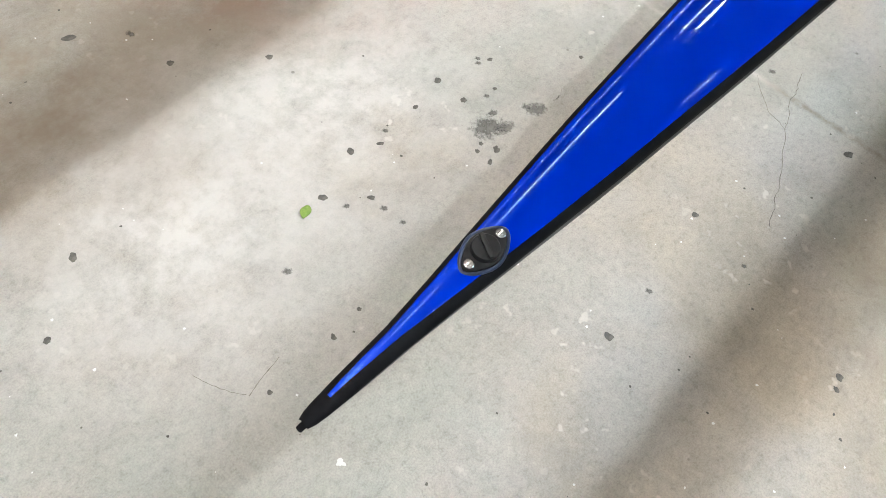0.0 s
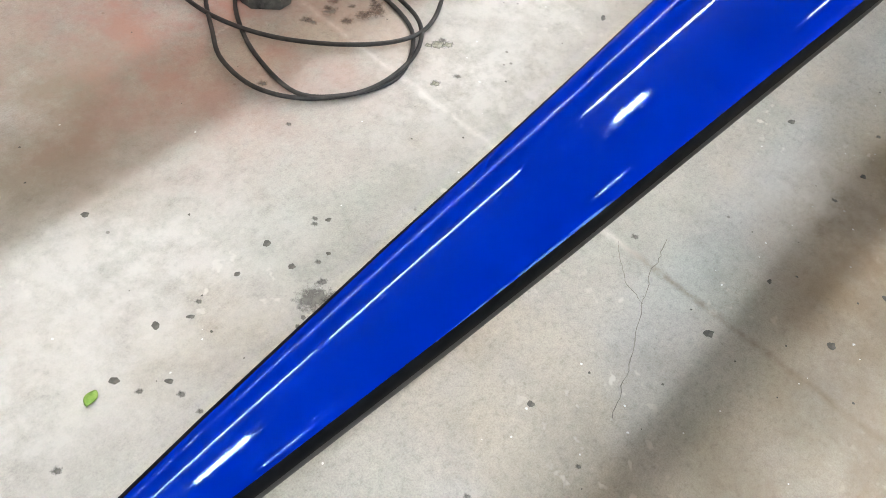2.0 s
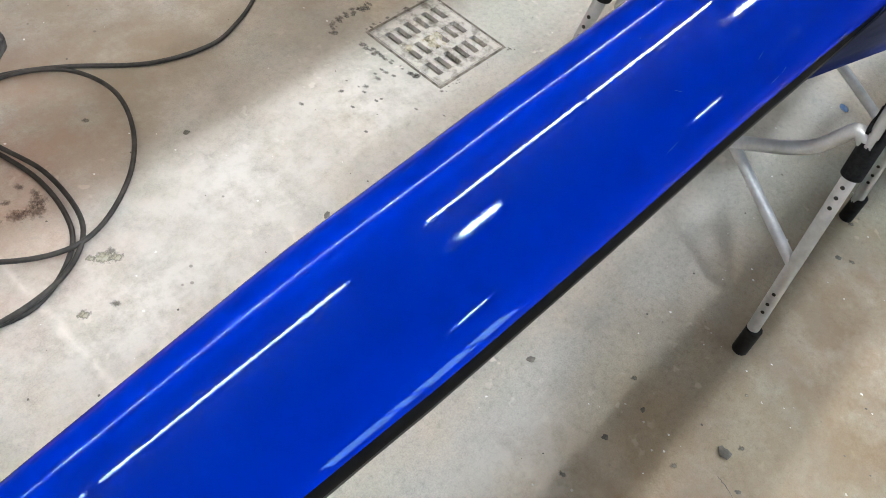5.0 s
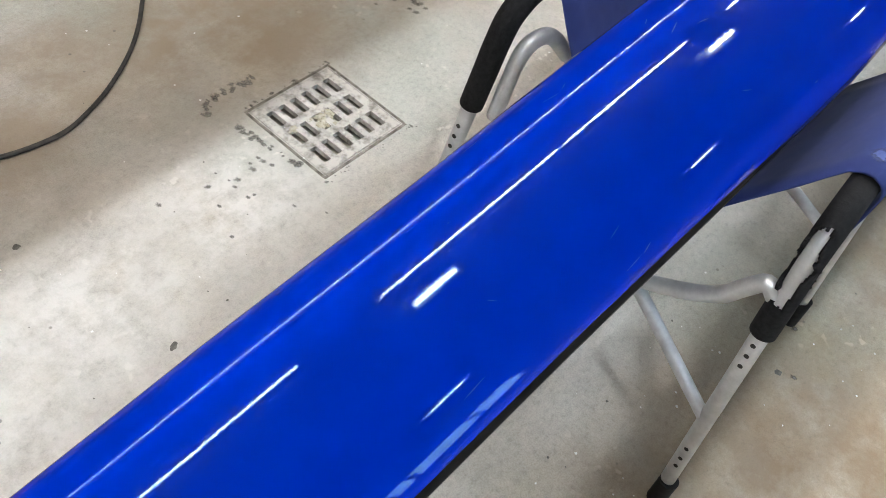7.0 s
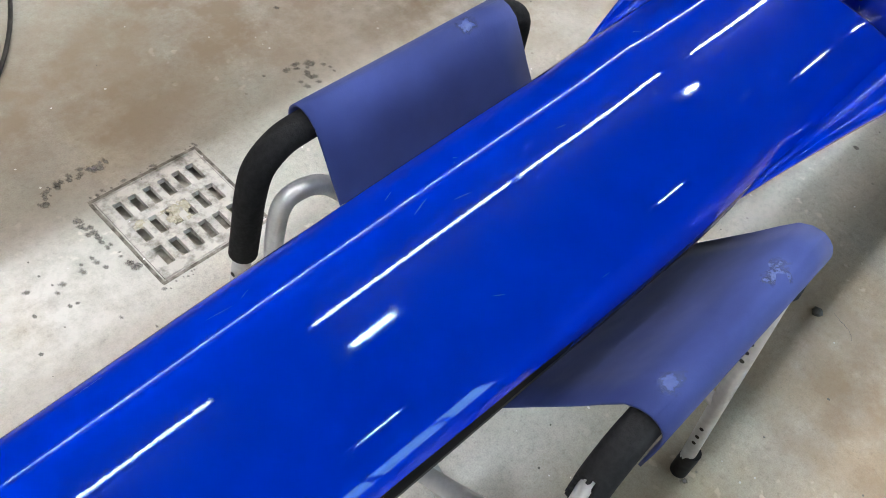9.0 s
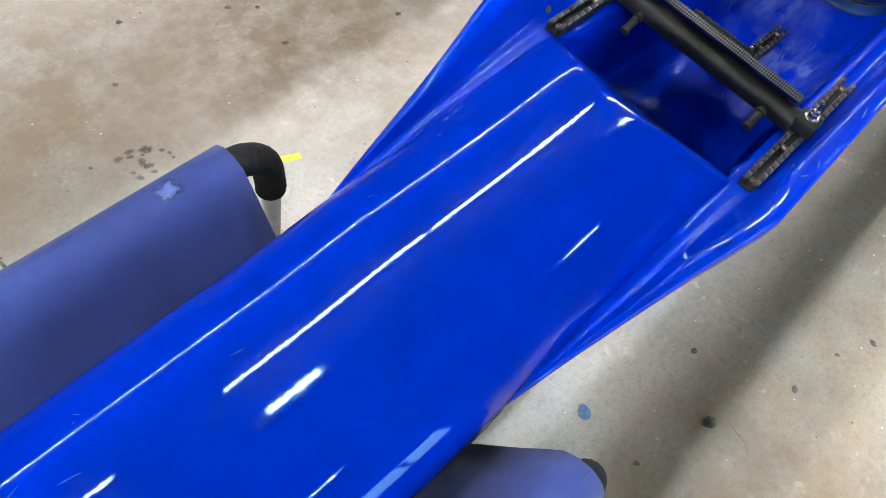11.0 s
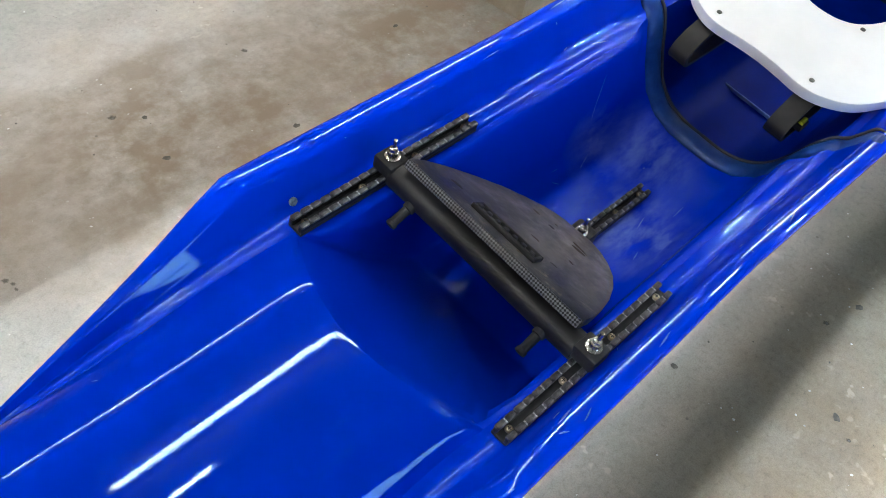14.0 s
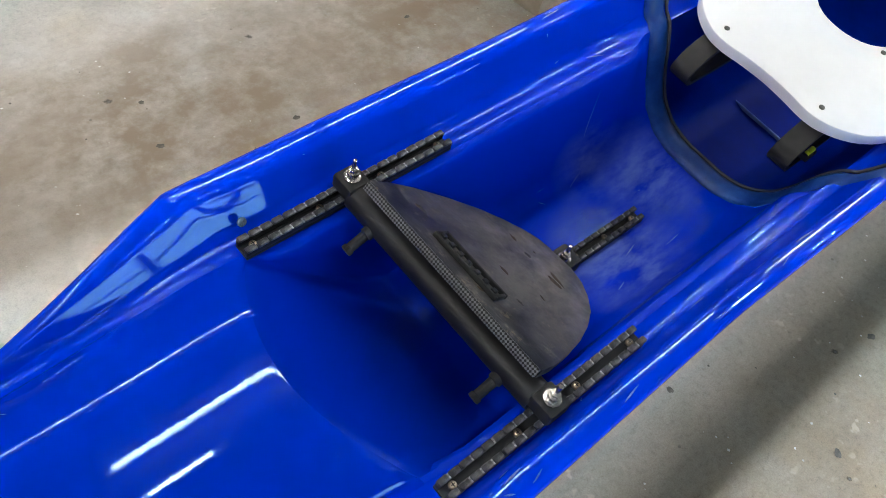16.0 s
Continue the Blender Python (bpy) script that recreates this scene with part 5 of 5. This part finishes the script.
specks("dark_specks", 260, DARKSPOT, 9)
specks("pale_specks", 420, SPECK, 10)
specks("pale_crumbs", 110, DUSTY, 12, (2.6, 4.1, 0.65, 1.6))
specks("pale_crumbs", 80, DUSTY, 13, (1.3, 4.1, -0.75, -0.15))
for k in range(20):
    blot(random.gauss(2.615, 0.032), random.gauss(0.825, 0.035), random.uniform(0.003, 0.011), DAMP, random.uniform(1, 1.8), random.uniform(0, 3), 0.6)
for x, y, r, mat in ((1.316, 0.62, 0.013, OCHRE), (1.332, 0.607, 0.009, OCHRE), (1.335, 0.625, 0.007, DAMP), (1.3, 0.632, 0.006, OCHRE), (1.228, 0.545, 0.008, OCHRE), (1.279, 0.533, 0.007, DAMP), (0.123, 0.094, 0.006, SPECK), (1.95, -0.32, 0.003, OCHRE), (2.833, -0.105, 0.007, speckled("blue paint speck", (0.06, 0.16, 0.4), (0.2, 0.3, 0.45), 90, 0.6))):
    blot(x, y, r, mat, 1.25, 0.7, 0.45)
# hairline cracks and scratches
ribbon([(1.262, 0.0), (1.18, -0.02), (1.112, -0.049), (1.0, -0.1), (0.903, -0.135)], 0.0012, HAIR, wobble=0.006)
ribbon([(1.112, -0.049), (1.13, 0.0), (1.19, 0.06)], 0.0009, HAIR, wobble=0.004)
ribbon([(0.10, 0.256), (0.13, 0.262), (0.17, 0.268)], 0.0009, HAIR, "scratch", 0.002)
ribbon([(0.098, 0.258), (0.08, 0.29), (0.065, 0.335)], 0.0008, HAIR, "scratch", 0.002)
ribbon([(1.78, -0.36), (1.765, -0.395), (1.74, -0.4), (1.725, -0.42)], 0.0012, DARKSPOT, "scratch", 0.004)
ribbon([(3.0, -0.29), (2.985, -0.33), (2.97, -0.345)], 0.001, DARKSPOT, "scratch", 0.003)

# a green leaf and two crumbs of dirt
LEAFMAT = speckled("green leaf", (0.2, 0.36, 0.05), (0.38, 0.52, 0.14), 90, 0.6)
lf, n_leaf = [], 9
for i in range(n_leaf):
    u = i / (n_leaf - 1)
    w = 0.009 * math.sin(math.pi * min(1, u * 0.92 + 0.04)) ** 0.7
    for v in (-1, 0, 1):
        lf.append((0.028 * u - 0.014, v * w, 0.003 + 0.0035 * abs(v) * (1 - u) + 0.002 * math.sin(5 * u)))
leaf = part("leaf", sheet(lf, [(3 * i + k, 3 * i + k + 1, 3 * i + k + 4, 3 * i + k + 3) for i in range(n_leaf - 1) for k in range(2)]), LEAFMAT, sharp=0)
leaf.modifiers.new("thickness", "SOLIDIFY").thickness = 0.0006
tagged(leaf, "small curled green leaf lying on the concrete", "leaf").matrix_basis = pose(0.368, 0.424, 0, 0, 0, 30)
for k, (x, y, r) in enumerate(((1.823, -0.348, 0.011), (2.975, -0.266, 0.011))):
    cr = bmesh.new()
    bmesh.ops.create_icosphere(cr, subdivisions=2, radius=r)
    for v in cr.verts:
        v.co *= 1 + 0.7 * noise.noise(v.co * 120 + Vector((k * 7, 0, 0)))
        v.co.z = v.co.z * 0.35 + r * 0.3
    tagged(part("dirt_crumb", cr, DARKSPOT, sharp=0), "small dark crumb of dirt on the concrete", "dirt", "dirt crumbs").matrix_basis = pose(x, y, 0)

tagged(part("yellow_paper", box(0.04, 0.016, 0.0008, (0, 0, 0.0006), 0.0002), speckled("yellow paper", (0.75, 0.68, 0.05), (0.85, 0.78, 0.12), 60, 0.7)), "small strip of yellow paper on the concrete", "paper").matrix_basis = pose(2.842, 0.634, 0, 0, 0, -25)
# dirt caked along the drain's edges
def grime_line(points, count, size, spread, mats):
    pts = glide([(x, y, 0) for x, y in points], 12)
    for k in range(count):
        p = random.choice(pts)
        blot(p.x + random.gauss(0, spread), p.y + random.gauss(0, spread), random.uniform(0.3, 1.0) * size, mats[k % len(mats)], random.uniform(1, 2.2), random.uniform(0, 3), 0.6)


grime_line([(2.03, 0.80), (2.06, 0.835), (2.12, 0.84), (2.16, 0.83)], 34, 0.006, 0.006, (DAMP, STAIN, DAMP))
grime_line([(2.055, 0.75), (2.062, 0.709), (2.07, 0.65), (2.078, 0.60)], 34, 0.006, 0.004, (STAIN, DAMP))
grime_line([(2.09, 0.78), (2.2, 0.778), (2.32, 0.776)], 22, 0.004, 0.003, (DAMP,))
grime_line([(2.09, 0.538), (2.2, 0.536), (2.32, 0.538)], 18, 0.0035, 0.003, (DAMP,))
for k in range(18):
    blot(random.gauss(1.98, 0.07), random.gauss(0.63, 0.06), random.uniform(0.002, 0.006), DAMP if k % 2 else STAIN, random.uniform(1, 1.8), random.uniform(0, 3), 0.5)
for x, y, r, st, tu in ((1.243, 0.857, 0.012, 1.2, 0.4), (1.219, 0.848, 0.0075, 1.3, 0.9), (1.222, 0.792, 0.011, 1.2, 2.6), (1.258, 0.785, 0.012, 1.7, 2.5), (1.288, 0.776, 0.015, 1.5, 2.4), (1.305, 0.79, 0.011, 1.6, 2.2), (1.262, 0.82, 0.007, 1.4, 0.3)):
    blot(x, y, r, DUST, st, tu, 0.5)
for k in range(8):
    blot(random.gauss(1.2, 0.1), random.gauss(0.83, 0.07), random.uniform(0.003, 0.012), DUST if k % 3 else DAMP, random.uniform(1, 1.8), random.uniform(0, 3), 0.5)
tagged(part("wooden_block", box(0.24, 0.16, 0.5, (0.12, 0.08, 0.25), 0.004), speckled("beige wood", (0.42, 0.36, 0.27), (0.56, 0.5, 0.4), 18, 0.7)), "plain beige wooden block standing on the concrete", "wood block").matrix_basis = pose(4.02, 0.775, 0, 0, 0, 4)


# fine pale scratches and flecks in the gelcoat
SCRATCH = speckled("pale scratch", (0.03, 0.07, 0.32), (0.12, 0.2, 0.5), 400, 0.5)


def on_boat(x, across):
    """A point on the boat's top at a station and a place from -1 (one edge) to 1 (the other)."""
    row = full_row(x)
    u = (across + 1) / 2 * (len(row) - 1)
    k = min(int(u), len(row) - 2)
    return Vector(row[k]).lerp(Vector(row[k + 1]), u - k)


def scratch(x, across, dx, da, width):
    vs, fs = [], []
    for k in range(7):
        f = k / 6
        p = on_boat(x + dx * f, across + da * f)
        q = on_boat(x + dx * (f + 0.05), across + da * (f + 0.05) + 1e-4)
        o = on_boat(x + 0.004, across)
        d = (q - p).normalized()
        up = d.cross(on_boat(x + dx * f + 0.002, across + da * f + 0.01) - p)
        up = up.normalized() if up.length > 1e-9 else Vector((0, 0, 1))
        if up.z < 0:
            up = -up
        side = d.cross(up) * width * (0.2 + math.sin(math.pi * f))
        vs += [tuple(p + side + up * 0.0005), tuple(p - side + up * 0.0005)]
        if k:
            fs.append((2 * k - 2, 2 * k - 1, 2 * k + 1, 2 * k))
    return part("scratch", sheet(vs, fs), SCRATCH, kayak, sharp=0)


random.seed(33)
for k in range(22):
    scratch(random.uniform(1.5, 2.6), random.uniform(-0.75, 0.6), random.uniform(-0.03, 0.03), random.uniform(-0.03, 0.03), random.uniform(0.0002, 0.0004))
for k in range(26):
    scratch(random.uniform(2.8, 3.3), random.choice((-1, 1)) * random.uniform(0.66, 0.9), random.uniform(-0.03, 0.03), random.uniform(-0.02, 0.02), random.uniform(0.0003, 0.0008))
for k in range(14):
    scratch(random.uniform(3.05, 3.3), random.uniform(-0.5, 0.5), random.uniform(-0.035, 0.035), random.uniform(-0.07, 0.07), random.uniform(0.0002, 0.0006))
